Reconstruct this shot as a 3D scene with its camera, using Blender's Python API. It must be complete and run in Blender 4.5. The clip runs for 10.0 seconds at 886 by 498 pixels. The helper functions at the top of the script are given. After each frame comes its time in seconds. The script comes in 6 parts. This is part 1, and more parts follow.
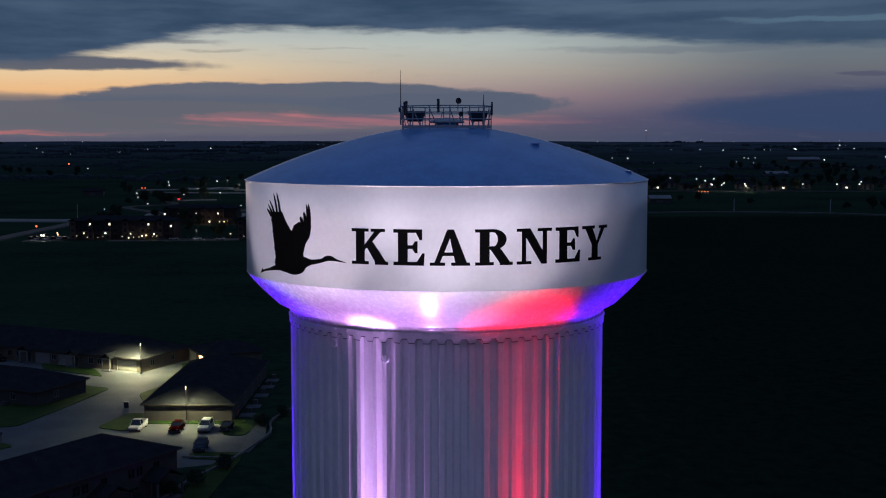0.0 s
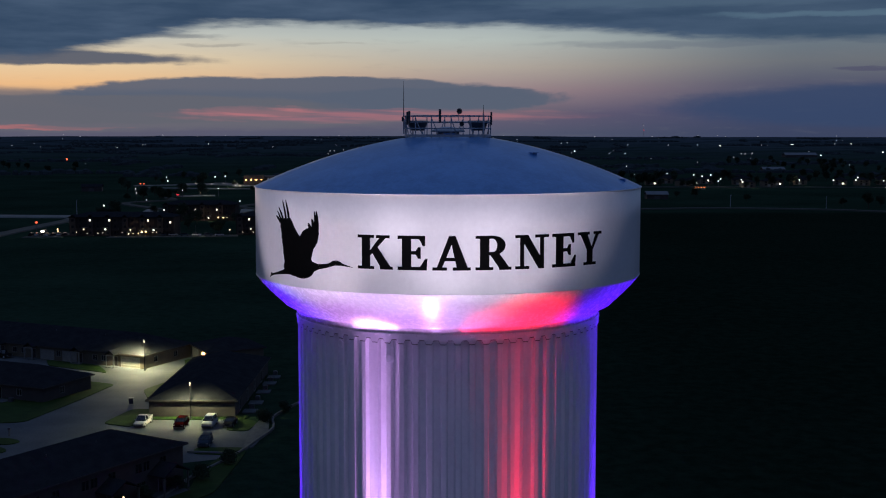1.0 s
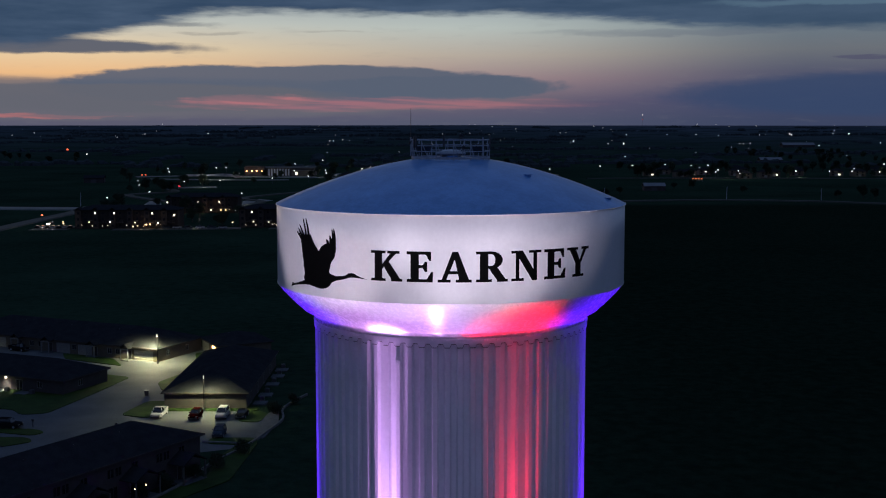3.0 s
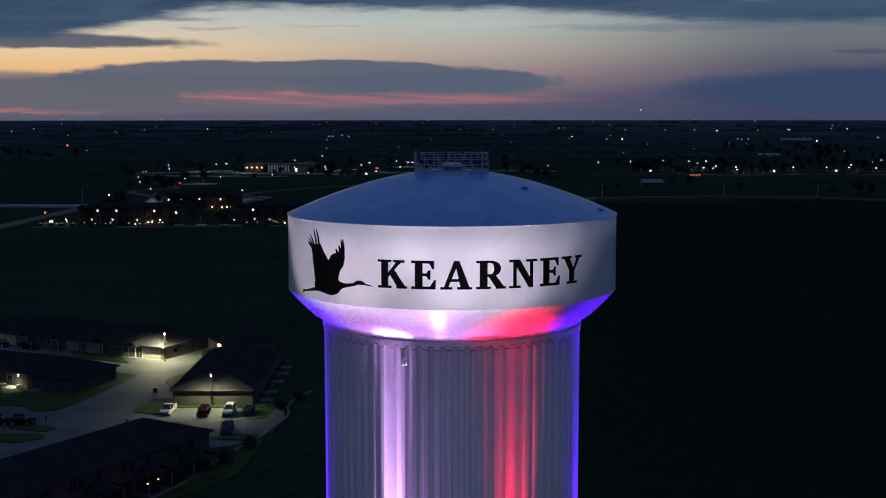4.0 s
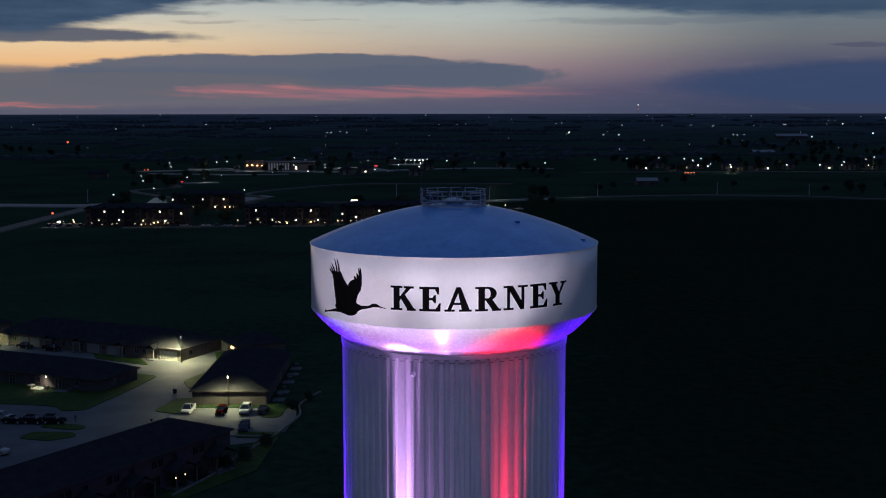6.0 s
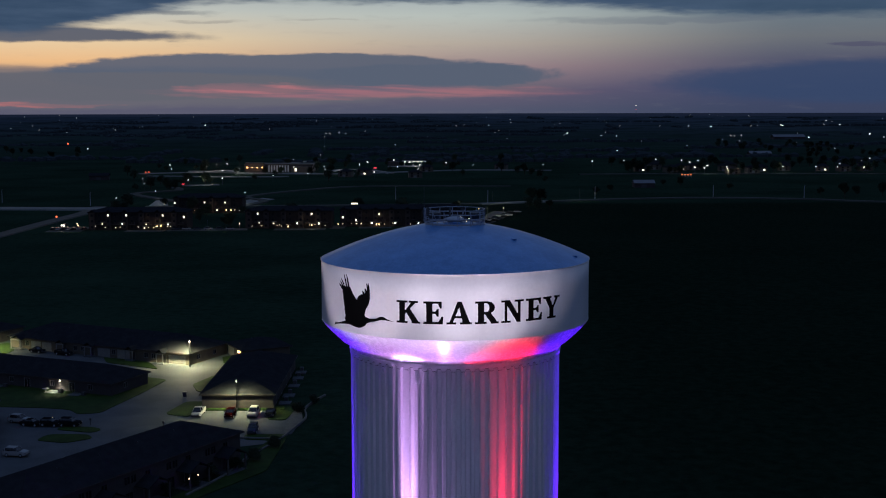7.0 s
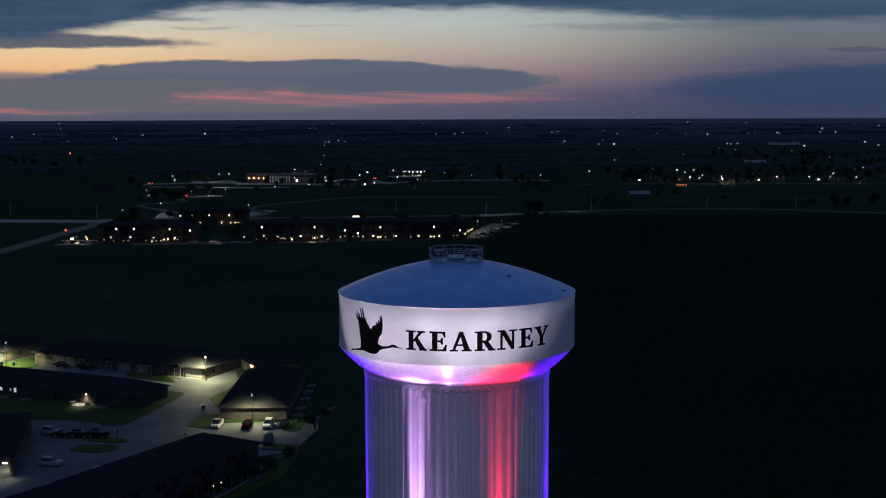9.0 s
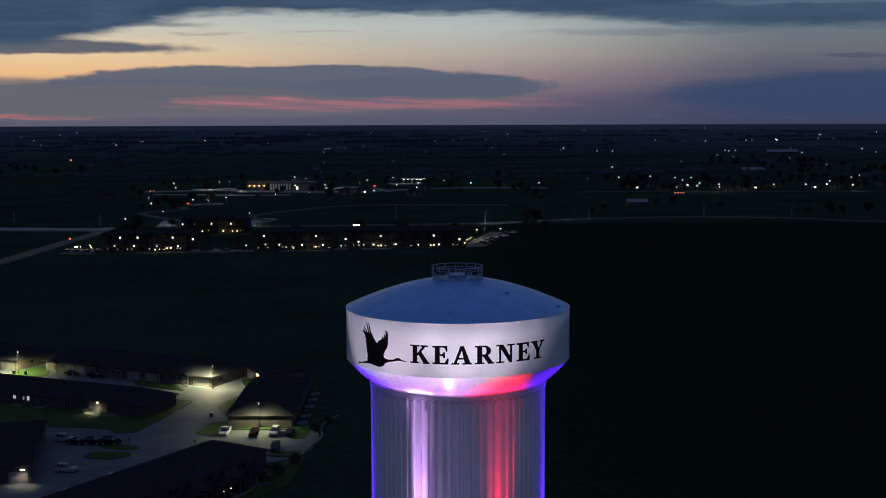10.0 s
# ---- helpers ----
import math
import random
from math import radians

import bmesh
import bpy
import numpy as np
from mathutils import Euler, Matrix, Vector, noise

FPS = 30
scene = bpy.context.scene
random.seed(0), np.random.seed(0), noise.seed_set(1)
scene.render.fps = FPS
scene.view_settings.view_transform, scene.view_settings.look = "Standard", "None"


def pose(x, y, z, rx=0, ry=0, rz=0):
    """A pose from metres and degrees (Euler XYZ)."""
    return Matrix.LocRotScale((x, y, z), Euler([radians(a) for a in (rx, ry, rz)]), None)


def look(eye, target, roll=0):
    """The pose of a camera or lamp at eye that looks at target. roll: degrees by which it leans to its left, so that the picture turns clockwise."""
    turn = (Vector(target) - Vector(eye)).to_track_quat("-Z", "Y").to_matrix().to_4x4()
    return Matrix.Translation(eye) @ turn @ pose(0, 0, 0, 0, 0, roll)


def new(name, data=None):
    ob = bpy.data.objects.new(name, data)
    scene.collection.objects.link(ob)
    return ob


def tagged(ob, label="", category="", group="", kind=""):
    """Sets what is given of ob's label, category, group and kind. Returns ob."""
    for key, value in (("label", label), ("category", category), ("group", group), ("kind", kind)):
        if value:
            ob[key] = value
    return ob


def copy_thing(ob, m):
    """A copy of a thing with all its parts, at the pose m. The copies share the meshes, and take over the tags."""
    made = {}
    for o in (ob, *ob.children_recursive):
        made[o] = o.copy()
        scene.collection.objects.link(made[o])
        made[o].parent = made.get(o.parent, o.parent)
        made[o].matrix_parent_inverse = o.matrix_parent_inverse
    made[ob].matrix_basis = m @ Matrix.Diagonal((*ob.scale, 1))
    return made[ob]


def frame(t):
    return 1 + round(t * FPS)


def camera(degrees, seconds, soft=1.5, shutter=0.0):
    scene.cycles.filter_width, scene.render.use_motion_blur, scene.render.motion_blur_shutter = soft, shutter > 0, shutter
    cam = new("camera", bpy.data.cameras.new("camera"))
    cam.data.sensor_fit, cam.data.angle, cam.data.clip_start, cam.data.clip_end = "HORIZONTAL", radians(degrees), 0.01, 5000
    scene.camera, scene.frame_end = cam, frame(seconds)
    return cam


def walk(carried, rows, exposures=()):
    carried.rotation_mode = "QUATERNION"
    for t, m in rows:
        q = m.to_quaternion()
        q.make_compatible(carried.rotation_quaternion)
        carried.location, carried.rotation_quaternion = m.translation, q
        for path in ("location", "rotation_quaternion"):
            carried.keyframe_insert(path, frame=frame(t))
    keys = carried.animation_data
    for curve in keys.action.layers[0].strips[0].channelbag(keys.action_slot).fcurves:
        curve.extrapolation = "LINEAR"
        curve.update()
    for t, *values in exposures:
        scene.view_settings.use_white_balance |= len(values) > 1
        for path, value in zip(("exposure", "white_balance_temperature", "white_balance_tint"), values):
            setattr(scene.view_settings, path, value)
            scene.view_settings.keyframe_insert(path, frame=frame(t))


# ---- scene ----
# The walk: a drone that backs away from the tank and climbs.
cam = camera(40.0, 10.0, soft=1.1)
ROWS = [
    (0.0, 0.019, -92.137, 46.010, 0.180, -5.203, 0.022),
    (0.5, -0.183, -93.913, 46.511, 0.076, -5.316, -0.004),
    (1.0, -0.275, -95.847, 47.065, 0.060, -5.445, -0.015),
    (1.5, -0.287, -97.978, 47.695, 0.103, -5.574, -0.029),
    (2.0, -0.378, -100.306, 48.383, 0.102, -5.715, -0.036),
    (2.5, -0.510, -102.907, 49.137, 0.056, -5.847, -0.030),
    (4.0, -0.908, -111.812, 51.748, -0.043, -6.221, 0.026),
    (4.5, -1.041, -115.188, 52.785, -0.074, -6.318, 0.040),
    (5.0, -1.173, -118.980, 53.946, -0.092, -6.397, 0.056),
    (5.5, -1.306, -123.124, 55.279, -0.119, -6.479, 0.066),
    (7.0, -1.884, -136.222, 59.469, -0.242, -6.534, 0.120),
    (7.5, -2.040, -140.643, 60.871, -0.259, -6.495, 0.146),
    (8.0, -2.195, -145.063, 62.269, -0.278, -6.424, 0.173),
    (8.5, -2.356, -149.477, 63.675, -0.297, -6.350, 0.196),
    (9.0, -2.523, -153.841, 65.087, -0.319, -6.257, 0.200),
    (9.5, -2.705, -158.188, 66.436, -0.336, -6.154, 0.199),
    (10.0, -2.951, -162.505, 67.734, -0.369, -5.997, 0.189),
]
walk(cam, [(t, pose(x, y, z, 90 + pitch, roll, yaw)) for t, x, y, z, yaw, pitch, roll in ROWS])


# ---- world: dusk sky with cloud decks, land below the horizon ----
class Nodes:
    """Small helper that strings shader nodes together; values may be numbers or sockets."""

    def __init__(self, tree):
        self.tree = tree

    def put(self, socket, value):
        if isinstance(value, bpy.types.NodeSocket):
            self.tree.links.new(value, socket)
        elif isinstance(value, (tuple, list)):
            socket.default_value = (*value, 1.0) if len(socket.default_value) == 4 and len(value) == 3 else value
        else:
            socket.default_value = value

    def node(self, kind, ins=(), **settings):
        n = self.tree.nodes.new(kind)
        for key, value in settings.items():
            setattr(n, key, value)
        for key, value in dict(ins).items():
            self.put(n.inputs[key], value)
        return n

    def math(self, op, a, b=0.0, c=0.0):
        return self.node("ShaderNodeMath", {0: a, 1: b, 2: c}, operation=op).outputs[0]

    def ramp01(self, value, low, high):
        n = self.node("ShaderNodeMapRange", {"Value": value, "From Min": low, "From Max": high}, interpolation_type="SMOOTHSTEP")
        return n.outputs["Result"]

    def mix(self, factor, a, b):
        n = self.node("ShaderNodeMix", data_type="RGBA")
        self.put(n.inputs[0], factor), self.put(n.inputs[6], a), self.put(n.inputs[7], b)
        return n.outputs[2]

    def noise(self, vector, scale, detail=4.0, rough=0.55):
        return self.node("ShaderNodeTexNoise", {"Vector": vector, "Scale": scale, "Detail": detail, "Roughness": rough}).outputs["Fac"]

    def ramp(self, value, stops):
        n = self.node("ShaderNodeValToRGB", {"Fac": value})
        els = n.color_ramp.elements
        while len(els) < len(stops):
            els.new(0.5)
        for el, (at, colour) in zip(els, stops):
            el.position, el.color = at, (*colour, 1.0)
        return n.outputs["Color"]


def make_sky():
    world = bpy.data.worlds.new("dusk_sky")
    world.use_nodes = True
    scene.world = world
    tree = world.node_tree
    tree.nodes.clear()
    k = Nodes(tree)
    way = k.node("ShaderNodeTexCoord").outputs["Generated"]
    sep = k.node("ShaderNodeSeparateXYZ", {0: way}).outputs
    az = k.math("MULTIPLY", k.math("ARCTAN2", sep[0], sep[1]), 57.2958)      # degrees, right of straight ahead
    el = k.math("MULTIPLY", k.math("ARCSINE", sep[2]), 57.2958)
    # cloud warp: long flat wisps
    at = k.node("ShaderNodeCombineXYZ", {0: k.math("MULTIPLY", az, 0.16), 1: el, 2: 0.0}).outputs[0]
    w1 = k.math("SUBTRACT", k.noise(at, 0.9, 5.0), 0.5)
    w2 = k.math("SUBTRACT", k.noise(at, 3.2, 6.0, 0.6), 0.5)
    w3 = k.math("SUBTRACT", k.noise(k.node("ShaderNodeCombineXYZ", {0: k.math("MULTIPLY", az, 0.5), 1: el, 2: 3.3}).outputs[0], 2.0, 5.0), 0.5)
    e1 = k.math("MULTIPLY_ADD", w2, 0.34, k.math("MULTIPLY_ADD", w1, 0.5, el))
    e2 = k.math("MULTIPLY_ADD", w2, 0.55, k.math("MULTIPLY_ADD", w1, 0.75, el))
    a2 = k.math("MULTIPLY_ADD", w3, 3.2, az)

    # clear dusk sky: warm low in the west (left), paler above, violet towards the right
    left = k.ramp(k.math("DIVIDE", el, 9.0), SKY_LEFT)
    mid = k.ramp(k.math("DIVIDE", el, 9.0), SKY_MID)
    right = k.ramp(k.math("DIVIDE", el, 9.0), SKY_RIGHT)
    col = k.mix(k.ramp01(az, -17.0, 3.0), left, k.mix(k.ramp01(az, 0.0, 17.0), mid, right))

    def lens(a0, e0, wide, high, soft, a=a2, e=e1):
        dx = k.math("DIVIDE", k.math("SUBTRACT", a, a0), wide)
        dy = k.math("DIVIDE", k.math("SUBTRACT", e, e0), high)
        r = k.math("ADD", k.math("MULTIPLY", dx, dx), k.math("MULTIPLY", dy, dy))
        return k.ramp01(r, 1.0 + soft, 1.0 - soft)

    # thin veil streaks in the clear part
    col = k.mix(k.math("MULTIPLY", k.ramp01(w2, 0.02, 0.25), 0.12), col, (0.20, 0.20, 0.22))
    slant = k.math("MULTIPLY_ADD", az, 0.035, el)
    threads = k.ramp01(k.noise(k.node("ShaderNodeCombineXYZ", {0: k.math("MULTIPLY", az, 0.22), 1: k.math("MULTIPLY", slant, 5.0), 2: 1.7}).outputs[0], 1.0, 4.0, 0.5), 0.36, 0.60)
    for (a0, e0, wide, high, soft, amount, colour) in CLOUDS:
        mask = k.math("MULTIPLY", lens(a0, e0, wide, high, soft), amount)
        if colour[0] > 0.25:        # lit streaks break up into wisps
            mask = k.math("MULTIPLY", mask, k.math("MULTIPLY_ADD", threads, 0.72, 0.28))
        col = k.mix(mask, col, colour)
    # upper deck: its lower edge hangs lower on the left
    edge = k.math("MULTIPLY_ADD", k.ramp01(az, -9.5, -19.0), -1.55, 4.80)
    edge = k.math("MULTIPLY_ADD", k.ramp01(az, 2.0, 18.0), -0.85, edge)
    deck = k.ramp01(k.math("SUBTRACT", e2, edge), -0.12, 0.42)
    tone = k.mix(k.ramp01(w1, -0.22, 0.25), (0.030, 0.060, 0.115), (0.070, 0.112, 0.185))
    tone = k.mix(k.math("MULTIPLY", k.ramp01(az, 4.0, 16.0), 0.5), tone, (0.050, 0.088, 0.145))
    tone = k.mix(k.ramp01(el, 6.0, 9.0), tone, (0.045, 0.075, 0.135))
    col = k.mix(deck, col, tone)
    for (a0, e0, wide, high, soft, amount, colour) in HIGH_STREAKS:
        col = k.mix(k.math("MULTIPLY", lens(a0, e0, wide, high, soft), amount), col, colour)
    # overhead and behind, outside the view: even dusk blue
    high = k.mix(k.ramp01(el, 10.0, 60.0), (0.072, 0.108, 0.200), ZENITH)
    behind = k.ramp01(k.math("ABSOLUTE", az), 35.0, 110.0)
    col = k.mix(k.ramp01(el, 8.0, 14.0), col, high)
    col = k.mix(behind, col, k.mix(k.ramp01(el, 0.0, 50.0), (0.062, 0.076, 0.152), ZENITH))
    # land beyond the edge of the ground sheet
    land = k.mix(k.noise(at, 6.0, 4.0), (0.0065, 0.0110, 0.0255), (0.0090, 0.0140, 0.0310))
    col = k.mix(k.ramp01(el, -0.19, -0.165), land, col)
    bg = k.node("ShaderNodeBackground", {"Color": col, "Strength": 1.0})
    out = k.node("ShaderNodeOutputWorld")
    tree.links.new(bg.outputs[0], out.inputs[0])


SKY_LEFT = [(0.0, (0.105, 0.104, 0.158)), (0.12, (0.150, 0.130, 0.168)), (0.24, (0.843, 0.50, 0.248)), (0.36, (0.800, 0.620, 0.390)), (0.50, (0.530, 0.545, 0.500)), (0.75, (0.167, 0.24, 0.342)), (1.0, (0.088, 0.14, 0.236))]
SKY_MID = [(0.0, (0.086, 0.095, 0.152)), (0.10, (0.140, 0.112, 0.168)), (0.22, (0.330, 0.235, 0.248)), (0.34, (0.450, 0.395, 0.340)), (0.48, (0.465, 0.515, 0.490)), (0.75, (0.182, 0.26, 0.372)), (1.0, (0.096, 0.14, 0.240))]
SKY_RIGHT = [(0.0, (0.045, 0.059, 0.118)), (0.12, (0.050, 0.066, 0.138)), (0.25, (0.090, 0.097, 0.152)), (0.36, (0.145, 0.160, 0.184)), (0.5, (0.140, 0.188, 0.231)), (0.75, (0.092, 0.15, 0.235)), (1.0, (0.074, 0.12, 0.202))]
ZENITH = (0.082, 0.138, 0.292)
GREY = (0.097, 0.120, 0.172)
SLATE = (0.090, 0.105, 0.148)
CLOUDS = [  # azimuth, elevation, half width, half height, softness, amount, colour
    (-22.0, 1.05, 26.0, 0.95, 0.35, 0.80, (0.140, 0.138, 0.168)),
    (-7.0, 1.62, 11.0, 0.98, 0.16, 0.95, GREY),
    (0.0, 1.62, 5.6, 0.52, 0.25, 0.92, GREY),
    (-16.0, 1.10, 11.0, 0.64, 0.25, 0.90, (0.125, 0.130, 0.160)),
    (20.5, 1.20, 9.8, 0.95, 0.45, 0.85, (0.036, 0.062, 0.138)),
    (19.1, 2.82, 1.7, 0.09, 0.7, 0.75, (0.080, 0.082, 0.140)),
    (-9.0, 0.98, 2.6, 0.20, 0.95, 0.95, (0.50, 0.180, 0.200)),
    (-3.0, 0.82, 8.4, 0.26, 0.95, 0.75, (0.40, 0.160, 0.190)),
    (-19.8, 0.27, 4.4, 0.09, 0.8, 0.85, (0.46, 0.160, 0.165)),
    (-19.0, 3.34, 7.6, 0.34, 0.5, 0.95, SLATE),
    (-14.2, 4.42, 3.6, 0.13, 0.9, 0.70, (0.15, 0.17, 0.20)),
    (-10.4, 4.05, 1.6, 0.09, 0.9, 0.40, (0.24, 0.23, 0.22)),
    (-5.5, 4.15, 1.6, 0.07, 0.9, 0.35, (0.30, 0.29, 0.27)),
    (12.0, 4.05, 7.0, 0.14, 0.9, 0.35, (0.10, 0.125, 0.18)),
]
HIGH_STREAKS = [  # thinner places in the upper deck
    (17.5, 5.30, 4.8, 0.13, 0.9, 0.60, (0.105, 0.180, 0.250)),
    (11.0, 5.95, 8.0, 0.22, 0.9, 0.45, (0.085, 0.140, 0.205)),
    (-17.0, 5.90, 6.0, 0.16, 0.9, 0.35, (0.070, 0.115, 0.180)),
]
make_sky()

# the afterglow just past sunset: one broad, weak, warm sun low in the west
sun = new("sun", bpy.data.lights.new("sun", "SUN"))
sun.data.energy, sun.data.angle, sun.data.color = 0.05, radians(20), (1.0, 0.75, 0.55)
sun.matrix_world = look((-800, 1800, 150), (0, 0, 40))

# the court's lamps
COURT_W, LAMP_COLOUR = 11500, (0.98, 0.95, 0.52)
# strength of the tower's floodlights: column washers, bowl washers, and the white ones (x, y, aim along the wall and up, power, beam, soft edge)
COLUMN_W, BOWL_W = 120000, 80000
TANK_LIGHTS = ((-48, -44, -10.8, 48.3, 90000, 21, 0.36), (-22, -61, -4.0, 48.3, 74000, 22, 0.36), (3, -65, 1.0, 40.8, 68000, 15, 0.9), (13, -62, 3.0, 48.3, 58000, 20, 0.36), (20, -62, 8.0, 45.8, 36000, 17, 0.7))


# ---- materials ----
def material(name, dark, light, scale=1.0, rough=0.6, bump=0.0, fine=9.0, metal=0.0, spread=0.0, streak=0.0, gloss=0.5, coat=0.0):
    """A surface with variation at two scales, in metres of the object's own space."""
    m = bpy.data.materials.new(name)
    m.use_nodes = True
    k = Nodes(m.node_tree)
    bsdf = m.node_tree.nodes["Principled BSDF"]
    at = k.node("ShaderNodeTexCoord").outputs["Object"]
    broad = k.noise(at, scale, 5.0)
    grain = k.noise(at, scale * fine, 4.0, 0.65)
    f = k.math("MULTIPLY_ADD", grain, 0.45, k.math("MULTIPLY", broad, 0.55))
    if streak:
        long = k.noise(k.node("ShaderNodeMapping", {"Vector": at, "Scale": (1.6, 1.6, 0.05)}).outputs[0], 1.0, 5.0)
        f = k.math("MULTIPLY_ADD", k.math("SUBTRACT", long, 0.5), streak, f)
    if spread:
        f = k.math("MULTIPLY_ADD", k.math("SUBTRACT", k.node("ShaderNodeObjectInfo").outputs["Random"], 0.5), spread, f)
    k.put(bsdf.inputs["Base Color"], k.mix(k.ramp01(f, 0.28, 0.72), dark, light))
    k.put(bsdf.inputs["Roughness"], k.math("MULTIPLY_ADD", grain, 0.16, rough - 0.08))
    bsdf.inputs["Metallic"].default_value = metal
    bsdf.inputs["Specular IOR Level"].default_value = gloss
    bsdf.inputs["Coat Weight"].default_value = coat
    bsdf.inputs["Coat Roughness"].default_value = 0.1
    if bump:
        b = k.node("ShaderNodeBump", {"Height": grain, "Strength": min(1.0, bump * 10), "Distance": bump})
        k.put(bsdf.inputs["Normal"], b.outputs[0])
    return m


def glowing(name, colour, strength):
    m = bpy.data.materials.new(name)
    m.use_nodes = True
    bsdf = m.node_tree.nodes["Principled BSDF"]
    bsdf.inputs["Base Color"].default_value = (*colour, 1)
    bsdf.inputs["Emission Color"].default_value = (*colour, 1)
    bsdf.inputs["Emission Strength"].default_value = strength
    return m


WHITE_PAINT = material("white_tank_paint", (0.68, 0.68, 0.69), (0.76, 0.76, 0.77), 0.25, 0.34, 0.0, 12.0, streak=0.12, coat=0.15)
BOWL_PAINT = material("glossy_bowl_paint", (0.68, 0.68, 0.69), (0.76, 0.76, 0.77), 0.25, 0.27, 0.0, 12.0, streak=0.12, gloss=0.45, coat=0.35)
brushed = BOWL_PAINT.node_tree.nodes["Principled BSDF"]      # rolled plates: highlights stretch up and down the cone
brushed.inputs["Anisotropic"].default_value, brushed.inputs["Anisotropic Rotation"].default_value = 0.8, 0.25
round_axis = BOWL_PAINT.node_tree.nodes.new("ShaderNodeTangent")
round_axis.direction_type, round_axis.axis = "RADIAL", "Z"
BOWL_PAINT.node_tree.links.new(round_axis.outputs[0], brushed.inputs["Tangent"])
COLUMN_PAINT = material("column_paint", (0.62, 0.62, 0.64), (0.73, 0.73, 0.74), 0.3, 0.36, 0.001, 10.0, streak=0.15)
BLUE_PAINT = material("blue_roof_paint", (0.068, 0.215, 0.465), (0.136, 0.330, 0.65), 0.32, 0.36, 0.0, 14.0, gloss=0.35, coat=0.30, streak=0.3)
BLACK_PAINT = material("matt_black_paint", (0.0012, 0.0012, 0.0014), (0.0030, 0.0030, 0.0034), 1.0, 0.6, gloss=0.03)
STEEL = material("galvanised_steel", (0.27, 0.29, 0.32), (0.40, 0.42, 0.45), 2.0, 0.5, 0.0, 8.0, 0.1)
DARK_STEEL = material("dark_steel", (0.03, 0.03, 0.035), (0.06, 0.06, 0.065), 2.0, 0.55)
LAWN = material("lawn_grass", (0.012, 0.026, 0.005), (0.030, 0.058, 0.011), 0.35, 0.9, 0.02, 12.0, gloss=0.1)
CONCRETE = material("concrete_paving", (0.060, 0.065, 0.069), (0.105, 0.112, 0.117), 0.15, 0.85, 0.004, 20.0, gloss=0.06)
ASPHALT = material("asphalt_road", (0.048, 0.050, 0.038), (0.080, 0.080, 0.064), 0.2, 0.85, 0.004, 20.0, gloss=0.2)
GRAVEL = material("grey_gravel", (0.060, 0.062, 0.064), (0.120, 0.122, 0.122), 0.8, 0.9, 0.02, 9.0, gloss=0.1)
SHINGLE = material("asphalt_shingles", (0.015, 0.0165, 0.0195), (0.028, 0.0295, 0.0325), 0.6, 0.85, 0.01, 9.0, gloss=0.0)
APARTMENT_WALL = material("dark_brown_boarding", (0.022, 0.019, 0.018), (0.040, 0.034, 0.031), 0.5, 0.8, 0.0, 9.0, gloss=0.1, streak=0.2)
APARTMENT_BAY = material("taupe_boarding", (0.036, 0.031, 0.028), (0.060, 0.051, 0.045), 0.5, 0.8, 0.0, 9.0, gloss=0.1, streak=0.2)
SIDING = material("beige_siding", (0.085, 0.072, 0.054), (0.125, 0.106, 0.080), 0.5, 0.7, 0.0, 8.0, gloss=0.2)
BROWN_WALL = material("brown_cladding", (0.040, 0.036, 0.036), (0.065, 0.058, 0.056), 0.6, 0.8, 0.0, 9.0, gloss=0.2)
PALE_STONE = material("pale_wall_stone", (0.085, 0.085, 0.080), (0.150, 0.148, 0.138), 1.2, 0.85, 0.01, 5.0, gloss=0.1)
STONE = material("stone_veneer", (0.060, 0.057, 0.051), (0.105, 0.098, 0.085), 1.2, 0.85, 0.01, 5.0, gloss=0.2)
PALE_PAINT = material("pale_garage_and_lit_slab_paint", (0.17, 0.165, 0.15), (0.24, 0.235, 0.215), 0.8, 0.6)
NAVY_PLASTIC = material("navy_plastic", (0.010, 0.014, 0.030), (0.018, 0.024, 0.048), 2.0, 0.5)
WHITE_TRIM = material("white_trim", (0.13, 0.13, 0.125), (0.19, 0.19, 0.185), 1.0, 0.5)
BARK = material("bark", (0.035, 0.028, 0.020), (0.07, 0.055, 0.042), 2.0, 0.9, 0.01, 6.0, gloss=0.1)
LEAVES = material("leaves", (0.011, 0.021, 0.012), (0.032, 0.050, 0.028), 0.5, 0.8, gloss=0.15, spread=0.4)
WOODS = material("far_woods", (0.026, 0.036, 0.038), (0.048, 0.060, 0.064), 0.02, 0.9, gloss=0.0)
GLASS_DARK = material("dark_window_glass", (0.010, 0.012, 0.016), (0.018, 0.020, 0.026), 1.0, 0.10)
RUBBER = material("tyre_rubber", (0.012, 0.012, 0.012), (0.02, 0.02, 0.02), 3.0, 0.8)
WARM_GLOW = glowing("warm_lamp_glow", (1.0, 0.66, 0.32), 4.0)
WHITE_GLOW = glowing("white_lamp_glow", (1.0, 0.93, 0.78), 6.0)
ORANGE_GLOW = glowing("orange_lamp_glow", (1.0, 0.13, 0.05), 2.2)
HOT_ORANGE = glowing("hot_orange_glow", (1.0, 0.46, 0.18), 6.0)
COURT_GLOW = glowing("court_lamp_glow", (1.0, 0.95, 0.70), 1.6)
AMBER_DIM = glowing("amber_panel_glow", (1.0, 0.26, 0.08), 0.9)
RED_GLOW = glowing("red_lamp_glow", (1.0, 0.05, 0.07), 1.6)
SPARK = glowing("small_warm_glow", (1.0, 0.78, 0.52), 2.2)
DIM_GLOW = glowing("dim_window_glow", (1.0, 0.80, 0.55), 0.015)
